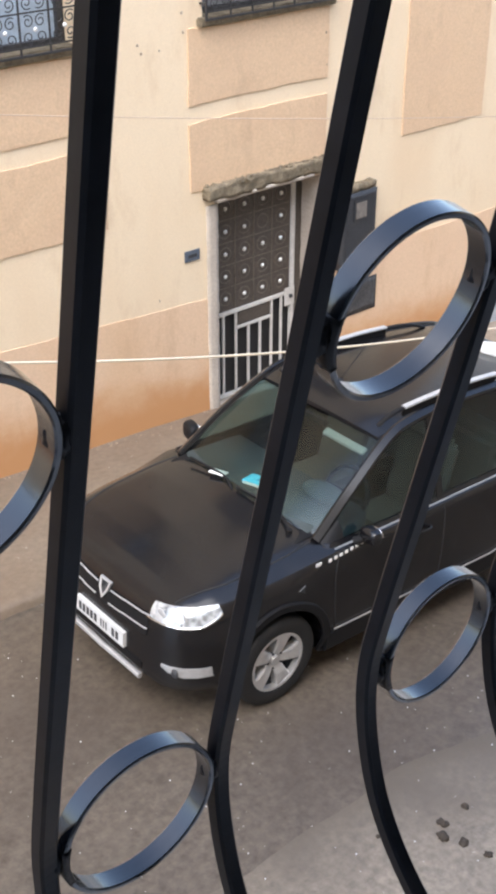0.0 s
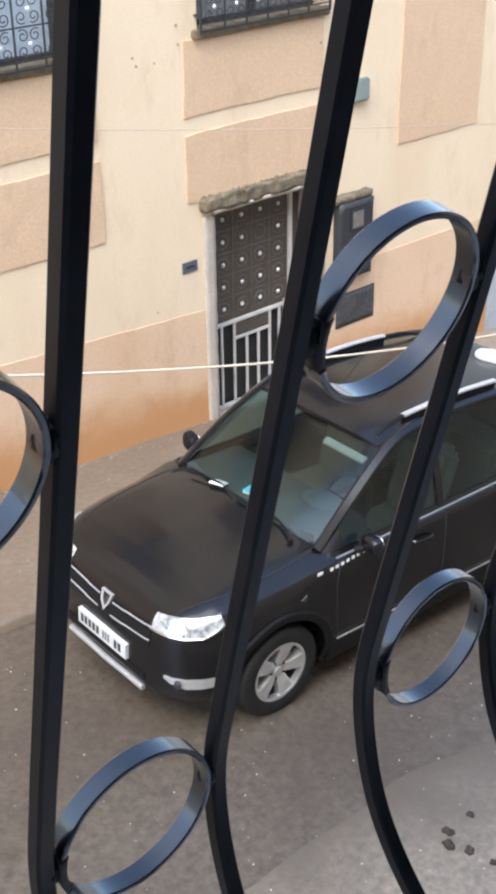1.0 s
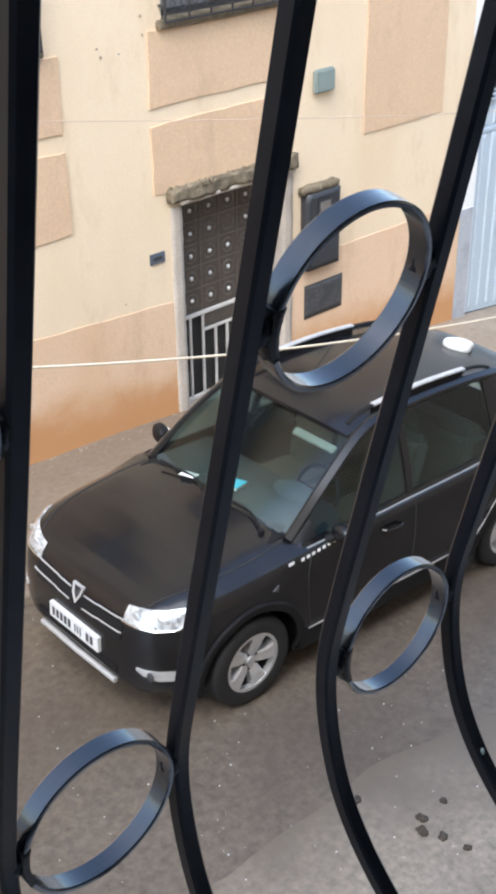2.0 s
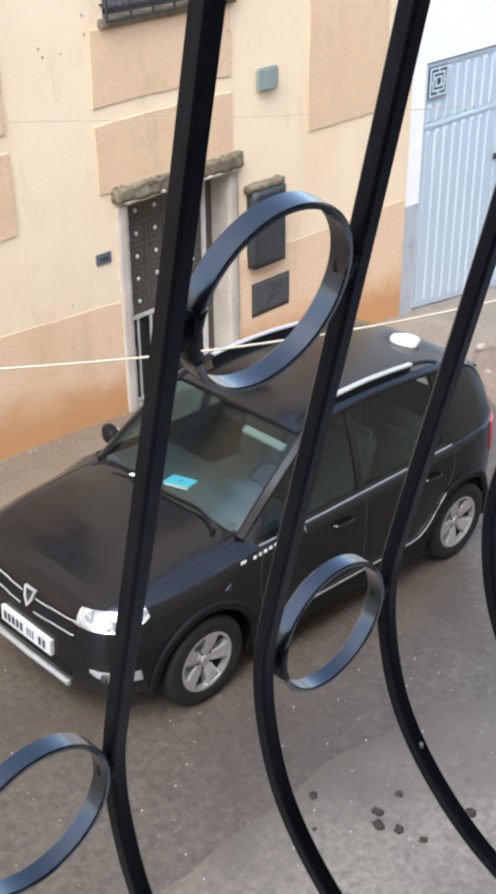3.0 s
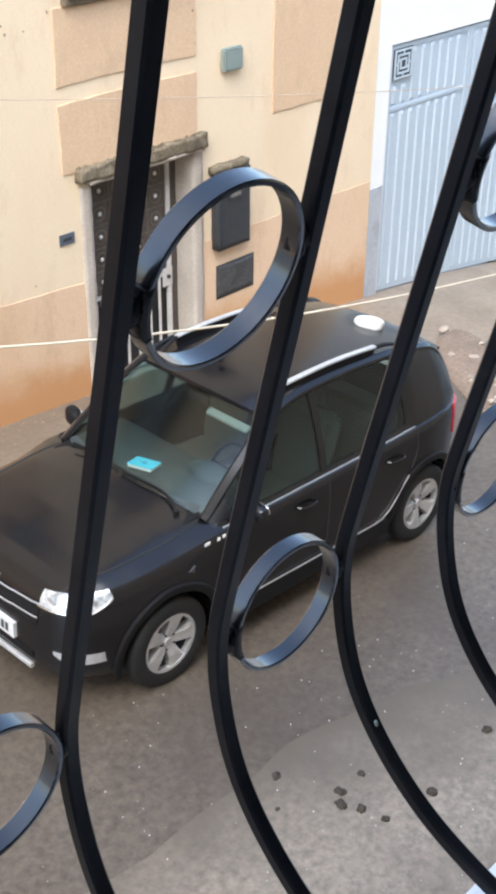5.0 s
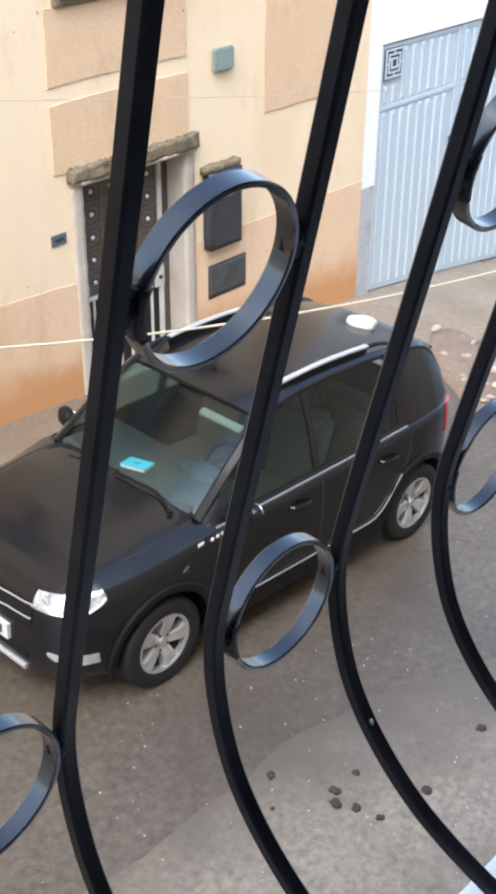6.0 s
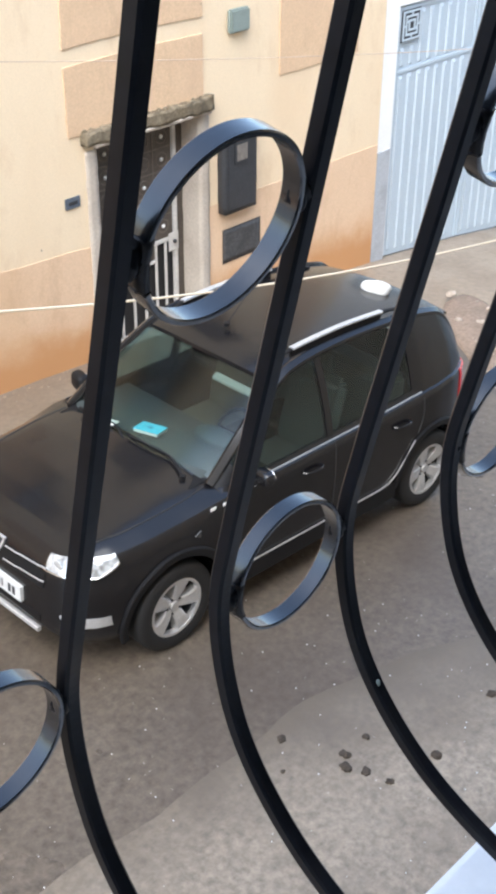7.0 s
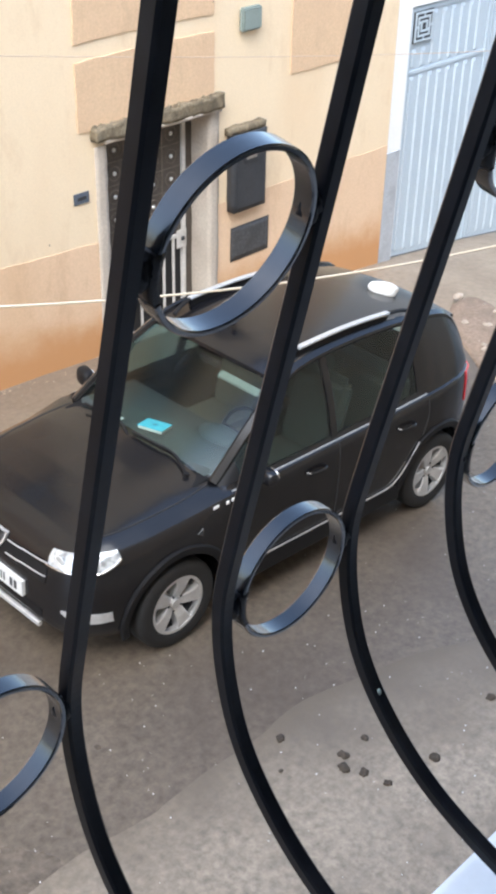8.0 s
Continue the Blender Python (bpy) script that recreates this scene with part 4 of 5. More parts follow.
    # door seams and handles
    for pts in ([(0.47, 0.40), (0.44, 0.60), (0.43, 0.80), (0.46, 0.95)], [(1.44, 0.40), (1.44, 0.70), (1.44, 0.97)], [(2.37, 0.72), (2.42, 0.85), (2.42, 0.99)]):
        line = [on_side(p[0], p[1], s, 0.0005) for p in smooth_path(pts, 6)]
        part("door_seam", swept("door_seam", line, disc(0.004, 6), up=(0, 1, 0)), M_INK, car)
    for hx in (1.20, 2.16):
        hp = [on_side(hx + d, 0.865, s, o) for d, o in ((-0.09, 0.0), (-0.07, 0.028), (0.0, 0.036), (0.07, 0.028), (0.09, 0.0))]
        part("door_handle", swept("door_handle", smooth_path(hp, 4), rect(0.018, 0.028, 0.006)), M_PAINT, car)
    # black badge with pale strokes on the front door
    if s < 0:
        bars = [(0.27, 0.045)] + [(0.37 + 0.047 * k, 0.024) for k in range(7)]
        for k, (bx, bw) in enumerate(bars):
            c = on_side(bx + bw / 2, 0.925 + 0.004 * k, s, 0.003)
            part("badge_mark", box(c[0] - bw / 2, c[0] + bw / 2, c[1] - 0.002, c[1] + 0.002, c[2] - 0.011, c[2] + 0.011), M_PAPER, car, "pale lettering mark")
        tri = bmesh.new()
        c = on_side(0.16, 0.80, s, 0.004)
        bmesh.ops.create_cone(tri, cap_ends=True, segments=3, radius1=0.035, radius2=0.03, depth=0.006, matrix=Matrix.Translation(c) @ Matrix.Rotation(radians(90), 4, "X") @ Matrix.Rotation(radians(90), 4, "Z"))
        part("side_repeater", tri, M_BOX, car, "small clear side repeater")

# roof, windscreen and rear window
ROOF_X = np.linspace(1.03, 2.88, 26)
roof_grid = []
for x in ROOF_X:
    row = []
    for u in np.linspace(-1, 1, 21):
        bow = -0.05 * (1 - u * u) * max(0, 1 - (x - 1.03) / 0.35) + 0.04 * (1 - u * u) * max(0, (x - 2.70) / 0.18)
        row.append((x + bow, u * e_y(x), e_z(x) + 0.042 * (1 - abs(u) ** 2.4) + 0.004))
    roof_grid.append(row)
part("roof", sheet("roof", roof_grid, 0.03, (0, 0, 1)), M_PAINT, car, "glossy black roof")
spoiler = [[(2.84 + 0.15 * k / 4, u * (e_y(2.86) - 0.02), 1.465 + 0.036 * (1 - u * u) - 0.014 * k) for u in np.linspace(-1, 1, 15)] for k in range(5)]
part("roof_spoiler", sheet("roof_spoiler", spoiler, 0.022, (0, 0, 1)), M_PAINT, car)


def pane_grid(x0, y0, z0, x1, y1, z1, bow0, bow1, nv=12, nu=17, a=0.0, b=1.0):
    g = []
    for v in np.linspace(a, b, nv):
        row = []
        for u in np.linspace(-1, 1, nu):
            yy = y0 + (y1 - y0) * v
            bw = (bow0 + (bow1 - bow0) * v) * (1 - u * u)
            row.append((x0 + (x1 - x0) * v + bw, u * yy, z0 + (z1 - z0) * v + 0.018 * math.sin(math.pi * v)))
        g.append(row)
    return g


WS = (0.410, 0.668, 1.002, 1.055, 0.585, 1.478, -0.12, -0.05)
part("windscreen", sheet("windscreen", pane_grid(*WS), 0.005, (-0.6, 0, 0.8)), M_SCREEN, car, "greenish windscreen glass")
part("rear_window", sheet("rear_window", pane_grid(3.075, 0.62, 1.06, 2.90, 0.55, 1.42, 0.05, 0.04), 0.005, (1, 0, 0.2)), M_TINTED, car, "dark rear window")
cowl = [[(0.405 - 0.12 * (1 - u * u) - k, u * 0.655, 1.006 - 0.12 * k) for u in np.linspace(-1, 1, 17)] for k in (-0.03, 0.01, 0.05, 0.09, 0.13)]
part("cowl_panel", sheet("cowl_panel", cowl, 0.02, (0, 0, 1)), M_CLAD, car)
for y0, y1 in ((-0.55, 0.02), (0.0, 0.52)):
    wp = [(0.30, y0, 1.02), (0.37, (y0 * 2 + y1) / 3, 1.05), (0.355, (y0 + y1 * 2) / 3, 1.06), (0.34, y1, 1.058)]
    wiper = part("wiper", swept("wiper", smooth_path(wp, 5), rect(0.016, 0.014, 0.003)), M_CLAD, car, "black wiper")
    part("wiper_pivot", from_bm("wiper_pivot", add_cyl(bmesh.new(), (0.30, y0, 0.985), (0.30, y0, 1.03), 0.02)), M_CLAD, wiper)
bonnet_gap = smooth_path([(-0.60, 0.56, 0.815), (-0.3, 0.665, 0.89), (0.1, 0.70, 0.955), (0.35, 0.685, 0.985)], 8)
for s in (1, -1):
    line = []
    for p in bonnet_gap:
        a = section(p[0], 0)
        z = float(np.interp(-p[1], -a[20:, 0], a[20:, 1]))
        line.append((p[0], s * p[1], z + 0.0005))
    part("bonnet_seam", swept("bonnet_seam", line, disc(0.0045, 6)), M_INK, car)

# cabin: dashboard, wheel, seats, visor
dash = bmesh.new()
add_box(dash, 0.33, 0.92, -0.68, 0.68, 0.70, 1.04, 0.06)
part("dashboard", from_bm("dashboard", dash, True), M_TRIM, car, "grey plastic dashboard")
part("binnacle", from_bm("binnacle", add_ball(bmesh.new(), (0.78, -0.36, 1.04), 0.17, (0.6, 1.1, 0.35), 3), True), M_TRIM, car)
sw = [(0.99 + 0.07 * math.sin(a), -0.36 + 0.185 * math.cos(a), 0.98 + 0.165 * math.sin(a)) for a in np.linspace(0, 2 * math.pi, 33)[:-1]]
stw = part("steering_wheel", swept("steering_wheel", sw, disc(0.016, 8), up=(1, 0, 0), closed=True, smooth=True), M_CLAD, car)
part("spoke", box(0.97, 1.0, -0.53, -0.19, 0.955, 0.995, 0.01), M_CLAD, stw)
for y in (-0.36, 0.36):
    seat = part("front_seat", box(1.18, 1.66, y - 0.25, y + 0.25, 0.50, 0.68, 0.06), M_SEAT, car)
    bk = box(1.60, 1.74, y - 0.25, y + 0.25, 0.62, 1.22, 0.06)
    for v in bk.verts:
        v.co.x += (v.co.z - 0.62) * 0.25
    part("seat_back", bk, M_SEAT, seat)
    part("headrest", box(1.77, 1.87, y - 0.13, y + 0.13, 1.24, 1.40, 0.04), M_SEAT, seat)
part("rear_bench", box(2.25, 2.55, -0.62, 0.62, 0.50, 1.10, 0.07), M_SEAT, car)
vis = box(-0.010, 0.010, -0.19, 0.19, -0.030, 0.030, 0.007)
vo = part("sun_visor", vis, M_VISOR, car, "pale folded sun visor")
vo.matrix_basis = pose(0.93, -0.355, 1.385, 0, 62, 0)
part("rear_view_mirror", box(0.99, 1.02, -0.11, 0.11, 1.36, 1.42, 0.012), M_CLAD, car)

# nose: grille, badge, plate, lamps, skid plate
def nose_x(y, z, off=0.0):
    """Foremost x of the body at a side offset and height."""
    for x in np.linspace(-0.735, 0.2, 188):
        w = c_w(x)
        a = section(x, 0)
        if abs(y) < w:
            zt = float(np.interp(-abs(y), -a[16:, 0], a[16:, 1]))
            zl = float(np.interp(abs(y), a[:16, 0], a[:16, 1])) if abs(y) <= a[15, 0] else 9
            yw = float(np.interp(z, a[8:29, 1], a[8:29, 0]))
            if zl <= z <= zt and abs(y) <= yw:
                return x - off
    return -0.2


part("grille", sheet("grille", [[(nose_x(y, z, 0.006), y, z) for y in np.linspace(-0.45, 0.45, 25)] for z in np.linspace(0.60, 0.705, 6)], 0.02, (-1, 0, 0)), M_CLAD, car)
for z in (0.622, 0.708):
    for a, b in ((-0.46, -0.07), (0.07, 0.46)):
        ln = [(nose_x(y, z, 0.012), y, z + 0.035 * (abs(y) / 0.45) ** 1.5) for y in np.linspace(a, b, 14)]
        part("grille_bar", swept("grille_bar", ln, rect(0.009, 0.009, 0.002)), M_SATIN, car, "silver grille bar")
shield = [(0.056, 0.752), (-0.056, 0.752), (-0.042, 0.690), (0.0, 0.628), (0.042, 0.690)]
inner = [(0.036, 0.741), (-0.036, 0.741), (-0.026, 0.698), (0.0, 0.656), (0.026, 0.698)]
lean = [nose_x(0, z) - 0.020 for z in (0.765, 0.69, 0.618)]
badge_x = lambda z: float(np.interp(z, [0.618, 0.69, 0.765], lean[::-1]))
bm = bmesh.new()
fo, fi, bo_ = ([bm.verts.new((badge_x(z) + dx, y, z)) for y, z in ring] for ring, dx in ((shield, 0.0), (inner, 0.003), (shield, 0.022)))
for k in range(5):
    n_ = (k + 1) % 5
    bm.faces.new((fo[k], fo[n_], fi[n_], fi[k]))
    bm.faces.new((bo_[k], bo_[n_], fo[n_], fo[k]))
badge = part("nose_badge", bm, M_SATIN, car, "silver shield-shaped emblem")
core = bmesh.new()
core.faces.new([core.verts.new((badge_x(z) + 0.004, y, z)) for y, z in inner])
bmesh.ops.solidify(core, geom=core.faces[:], thickness=0.004)
part("badge_core", core, M_BOX, badge, "dark centre of the emblem")
plate = part("number_plate", box(-0.762, -0.735, -0.26, 0.26, 0.405, 0.515, 0.002), M_PLATE, car, "white number plate")
for k, yb_ in enumerate((0.215, 0.172, 0.129, 0.086, 0.043, -0.020, -0.048, -0.076, -0.150, -0.193)):
    part("plate_bar", box(-0.7645, -0.7610, yb_ - (0.014 if k < 5 or k > 7 else 0.006), yb_ + (0.014 if k < 5 or k > 7 else 0.006), 0.430, 0.490), M_BOX, plate, "plain dark bar")
part("lower_intake", sheet("lower_intake", [[(nose_x(y, z, 0.006), y, z) for y in np.linspace(-0.42, 0.42, 21)] for z in np.linspace(0.335, 0.39, 4)], 0.02, (-1, 0, 0)), M_CLAD, car)
skid = [(nose_x(y, 0.33, 0.008) + 0.03 * abs(y), y, 0.262 + 0.012 * math.cos(y * 3)) for y in np.linspace(-0.40, 0.40, 25)]
part("skid_plate", swept("skid_plate", skid, rect(0.030, 0.034, 0.006)), M_SATIN, car, "silver skid plate edge")


def lamp_grid(s, z0, z1, off):
    """Headlamp outline wrapped round the front corner, tapering to the wing."""
    g = []
    for k in np.linspace(0, 1, 18):
        row = []
        y = 0.44 + 0.385 * math.sin(k * math.pi / 2) ** 0.9
        for m2 in np.linspace(0, 1, 7):
            lo = z0 + 0.045 * k + 0.055 * max(0.0, (k - 0.6) / 0.4) ** 1.5
            hi = z1 + 0.055 * k - 0.02 * (1 - k) ** 3 - 0.045 * max(0.0, (k - 0.7) / 0.3) ** 2
            z = lo + (hi - lo) * m2
            x = nose_x(min(y, 0.80), z) if k < 0.55 else None
            if x is None:
                xs_ = np.interp(k, [0.55, 1.0], [nose_x(0.735, z), -0.42])
                x = float(xs_)
                y = side_y(x, min(z, c_zs(x) - 0.01))
            row.append((x - off * (1 - k), s * (y + off * k), (z if k < 0.55 else min(z, c_zs(x) - 0.012)) + off * 0.5))
        g.append(row)
    return g


for s in (1, -1):
    hl = part("headlamp", sheet("headlamp", lamp_grid(s, 0.722, 0.835, 0.006), 0.03, (-0.8, s * 0.5, 0.2)), M_LAMP, car, "clear bright headlamp")
    for ly, lz, lr in ((0.53, 0.785, 0.043), (0.66, 0.805, 0.040)):
        lx = nose_x(ly, lz) - 0.010
        bowl = part("lamp_bowl", from_bm("lamp_bowl", add_ball(bmesh.new(), (lx, s * ly, lz), lr * 0.9, (0.10, 1, 0.85), 2), True), M_SATIN, hl, "chrome reflector bowl")
    part("lamp_lens", sheet("lamp_lens", lamp_grid(s, 0.722, 0.835, 0.016), 0.004, (-0.8, s * 0.5, 0.2)), M_CLEAR, hl)
    rim_path = [r[0] for r in lamp_grid(s, 0.722, 0.835, 0.014)]
    part("lamp_rim", swept("lamp_rim", rim_path, rect(0.012, 0.012, 0.003)), M_CHROME, hl)
    fog = [[(nose_x(y, z, 0.010), s * y, z) for y, z in ((y, 0.466 - v * (0.018 + 0.056 * min(1.0, (y - 0.585) / 0.12))) for y in np.linspace(0.585, 0.79, 14))] for v in np.linspace(0, 1, 6)]
    fg = part("fog_lamp_surround", sheet("fog_lamp_surround", fog, 0.02, (-0.9, s * 0.3, 0)), M_SATIN, car, "silver fog lamp surround")
    fx = nose_x(0.665, 0.425)
    part("fog_lamp", from_bm("fog_lamp", add_ball(bmesh.new(), (fx - 0.012, s * 0.665, 0.425), 0.038, (0.35, 1, 0.9), 2), True), M_BOX, fg, "round fog lamp")
    tl = [[(x, s * (side_y(min(x, 3.15), min(z, c_zs(x) - 0.03)) + 0.008 + 0.010 * math.sin(math.pi * (x - 2.94) / 0.19) - 0.25 * max(0, z - 1.0)), z) for x in np.linspace(2.94, 3.13, 10)] for z in np.linspace(0.80, 1.03, 8)]
    part("tail_lamp", sheet("tail_lamp", tl, 0.02, (0.2, s, 0)), M_RED, car, "red tail lamp")
rb = [(3.20 - 0.26 * (abs(y) / 0.76) ** 2.6, y, 0.47) for y in np.linspace(-0.76, 0.76, 21)]
part("rear_bumper_trim", swept("rear_bumper_trim", rb, rect(0.03, 0.16, 0.01)), M_CLAD, car)
ant = part("aerial", from_bm("aerial", add_cyl(add_cyl(bmesh.new(), (1.20, 0, 1.605), (1.20, 0, 1.63), 0.022), (1.20, 0, 1.62), (1.45, 0.02, 1.82), 0.0035, 0.002, 8)), M_CLAD, car)


# wheels
def wheel_mesh_tyre():
    prof = smooth_path([(0.205, -0.085), (0.215, -0.098), (0.26, -0.104), (0.298, -0.095), (0.314, -0.07), (0.316, 0.0), (0.314, 0.07), (0.298, 0.095), (0.26, 0.104), (0.215, 0.098), (0.205, 0.085)], 3)
    n = 56
    v = [(r * math.cos(2 * math.pi * i / n), y, r * math.sin(2 * math.pi * i / n)) for i in range(n) for r, y in prof]
    k = len(prof)
    f = [(i * k + j, i * k + j + 1, ((i + 1) % n) * k + j + 1, ((i + 1) % n) * k + j) for i in range(n) for j in range(k - 1)]
    return to_mesh("wheel", v, f)


def ring_mesh(name, r0, r1, y0, y1, n=56):
    sec = [(r0, y0), (r1, y0), (r1, y1), (r0, y1)]
    v = [(r * math.cos(2 * math.pi * i / n), y, r * math.sin(2 * math.pi * i / n)) for i in range(n) for r, y in sec]
    f = [(i * 4 + j, i * 4 + (j + 1) % 4, ((i + 1) % n) * 4 + (j + 1) % 4, ((i + 1) % n) * 4 + j) for i in range(n) for j in range(4)]
    me = to_mesh(name, v, f)
    me.set_sharp_from_angle(angle=radians(40))
    return me


def spoke_mesh():
    """A broad flaring spoke with a shallow groove down its face and deep flanks, outer face towards -y."""
    rows = [(0.036, 0.035, -0.062), (0.070, 0.038, -0.074), (0.110, 0.042, -0.086), (0.155, 0.050, -0.091), (0.192, 0.068, -0.090)]
    cols = [(-1.0, 0.005), (-0.82, 0.0), (-0.30, 0.0008), (-0.22, 0.0016), (0.22, 0.0016), (0.30, 0.0008), (0.82, 0.0), (1.0, 0.005)]
    bm = bmesh.new()
    top = [[bm.verts.new((u * w, y + dy, r)) for u, dy in cols] for r, w, y in rows]
    low = [[bm.verts.new((u * w * 1.12, y + 0.055, r)) for u in (-1.0, 1.0)] for r, w, y in rows]
    for i in range(len(rows) - 1):
        for j in range(len(cols) - 1):
            bm.faces.new((top[i][j], top[i][j + 1], top[i + 1][j + 1], top[i + 1][j]))
        bm.faces.new((low[i][0], top[i][0], top[i + 1][0], low[i + 1][0]))
        bm.faces.new((top[i][-1], low[i][1], low[i + 1][1], top[i + 1][-1]))
        bm.faces.new((low[i][1], low[i][0], low[i + 1][0], low[i + 1][1]))
    return from_bm("spoke", bm)


tyre_me, rim_me, barrel_me, spoke_me = wheel_mesh_tyre(), ring_mesh("rim", 0.190, 0.212, -0.094, -0.05), ring_mesh("barrel", 0.185, 0.196, -0.05, 0.09), spoke_mesh()
brake_me = from_bm("brake_disc", add_cyl(bmesh.new(), (0, 0.0, 0), (0, 0.02, 0), 0.13, n=32))
back_me = from_bm("wheel_back", add_cyl(bmesh.new(), (0, 0.03, 0), (0, 0.05, 0), 0.186, n=40))
cap_me = from_bm("centre_cap", add_cyl(bmesh.new(), (0, -0.078, 0), (0, -0.03, 0), 0.032, 0.045, 24))
bolt_me = from_bm("wheel_bolt", add_cyl(bmesh.new(), (0, -0.072, 0.058), (0, -0.05, 0.058), 0.009, n=6))
for wx, s, turn in ((0.0, -1, 14), (2.588, -1, 50), (0.0, 1, 0), (2.588, 1, 20)):
    wh = part("wheel", tyre_me, M_RUBBER, car, "tyre on a silver five-spoke rim")
    wh.matrix_basis = pose(wx, s * 0.757, 0.316, 0, turn, 0 if s < 0 else 180)
    for nm, me_, mt in (("rim", rim_me, M_ALLOY), ("barrel", barrel_me, M_BOX), ("wheel_back", back_me, M_INK), ("brake_disc", brake_me, M_BOX), ("centre_cap", cap_me, M_ALLOY)):
        part(nm, me_, mt, wh)
    for k in range(5):
        sp_ = part("spoke", spoke_me, M_ALLOY, wh)
        sp_.matrix_basis = pose(0, 0, 0, 0, 72 * k, 0)
        bo = part("wheel_bolt", bolt_me, M_BOX, wh)
        bo.matrix_basis = pose(0, 0, 0, 0, 72 * k + 36, 0)

# things lying in and on the car
book = empty("book", "bright blue book lying on the dashboard", "book", CAR @ pose(0.50, -0.02, 1.062, 0, 8, 20))
part("pages", box(-0.072, 0.072, -0.088, 0.088, -0.012, 0.008, 0.002), M_PAPER, book)
part("cover", box(-0.075, 0.075, -0.092, 0.092, 0.0085, 0.0125, 0.001), M_BOOK, book, "bright blue cover")
part("cover_print", from_bm("cover_print", add_cyl(bmesh.new(), (0, 0, 0.0125), (0, 0, 0.0135), 0.018, n=20)), M_BOOKDARK, book, "darker round print")
note = part("paper_slip", box(-0.045, 0.045, -0.055, 0.055, -0.002, 0.002), M_PAPER)
note.matrix_basis = CAR @ pose(0.375, 0.255, 1.050, 0, 10, 20)
tagged(note, "white paper slip lying behind the windscreen", "paper")
bag = bmesh.new()
add_ball(bag, (0, 0, 0), 0.11, (0.8, 1.0, 0.55), 3)
for v in bag.verts:
    v.co += Vector((1, 1, 0.6)) * 0.018 * noise.noise(v.co * 14)
    v.co.z = max(v.co.z, -0.03)
bg = part("plastic_bag", from_bm("plastic_bag", bag, True), M_BAG)
bg.matrix_basis = CAR @ pose(2.59, -0.18, 1.578, 0, 0, 40)
tagged(bg, "white folded plastic bag lying on the car roof", "bag")


# ---- belly railing in front of the camera ----
BAR_X0, PITCH = -3.834, 0.0985
PROFILE = smooth_path([(-4.2401, 5.9800), (-4.1920, 5.7500), (-4.1469, 5.5300), (-4.0982, 5.2950), (-4.0718, 5.1700), (-4.0447, 5.0500), (-4.0289, 4.9800), (-4.0201, 4.9320), (-4.0227, 4.8880), (-4.0357, 4.8443), (-4.0612, 4.8069), (-4.0973, 4.7761), (-4.1450, 4.7540), (-4.2000, 4.7388), (-4.2600, 4.7257)], 8)
BAR_SHIFT = {0: -0.0020, 1: -0.0048, 2: -0.0023, 3: 0.0016, 4: 0.0063}          # hand-set bars are not quite even
railing = empty("balcony_railing", "black glossy wrought iron railing with bellied bars and rings", "railing", pose(0, 0, 0))
prof_at = lambda z: float(np.interp(-z, -PROFILE[:90, 1], PROFILE[:90, 0]))
BAR = 0.0091
bar_me = swept("bar", [(0, p[0], p[1]) for p in PROFILE], rect(BAR, BAR, 0.0014), up=(1, 0, 0))
ring_r = 0.0418


def ring_band():
    """A flat iron hoop standing in the plane of the bars."""
    n, t, w = 64, 0.0030, 0.0105
    sec = [(-t / 2, -w / 2 + 0.0007), (-t / 2 + 0.0007, -w / 2), (t / 2 - 0.0007, -w / 2), (t / 2, -w / 2 + 0.0007), (t / 2, w / 2 - 0.0007), (t / 2 - 0.0007, w / 2), (-t / 2 + 0.0007, w / 2), (-t / 2, w / 2 - 0.0007)]
    v, f = [], []
    for i in range(n):
        a = 2 * math.pi * i / n
        r = ring_r - t / 2
        v += [((r + p) * math.cos(a), q, (r + p) * math.sin(a)) for p, q in sec]
    for i in range(n):
        j = (i + 1) % n
        f += [(i * 8 + k, i * 8 + (k + 1) % 8, j * 8 + (k + 1) % 8, j * 8 + k) for k in range(8)]
    me = to_mesh("ring", v, f)
    bm = bmesh.new()
    bm.from_mesh(me)
    me2 = from_bm("ring", bm, True)
    me2.set_sharp_from_angle(angle=radians(30))
    return me2


def reflection_sleeve(a0, a1, seed):
    """A matte ragged-ended sleeve round part of a hoop, dark for a reflected bar."""
    t, w = 0.0030 + 0.0003, 0.0105 + 0.0003
    sec = [(-t / 2, -w / 2), (t / 2, -w / 2), (t / 2, 0), (t / 2, w / 2), (-t / 2, w / 2), (-t / 2, 0)]
    n = 22
    v, f = [], []
    for i in range(n + 1):
        for k, (p, q) in enumerate(sec):
            rag = 0.22 * noise.noise((seed, k * 1.7, i * 0.9)) if i in (0, n) else 0.0
            a = radians(a0 + (a1 - a0) * i / n) + rag
            r = ring_r - 0.0015 + p
            lump_ = 0.0003 * noise.noise((i * 0.8, k * 2.1, seed))
            v.append(((r + lump_) * math.cos(a), q, (r + lump_) * math.sin(a)))
    f = [(i * 6 + k, i * 6 + (k + 1) % 6, (i + 1) * 6 + (k + 1) % 6, (i + 1) * 6 + k) for i in range(n) for k in range(6)]
    f += [tuple(range(6))[::-1], tuple(n * 6 + k for k in range(6))]
    me = to_mesh("reflection_sleeve", v, f, False)
    bm = bmesh.new()
    bm.from_mesh(me)
    return from_bm("reflection_sleeve", bm, True)


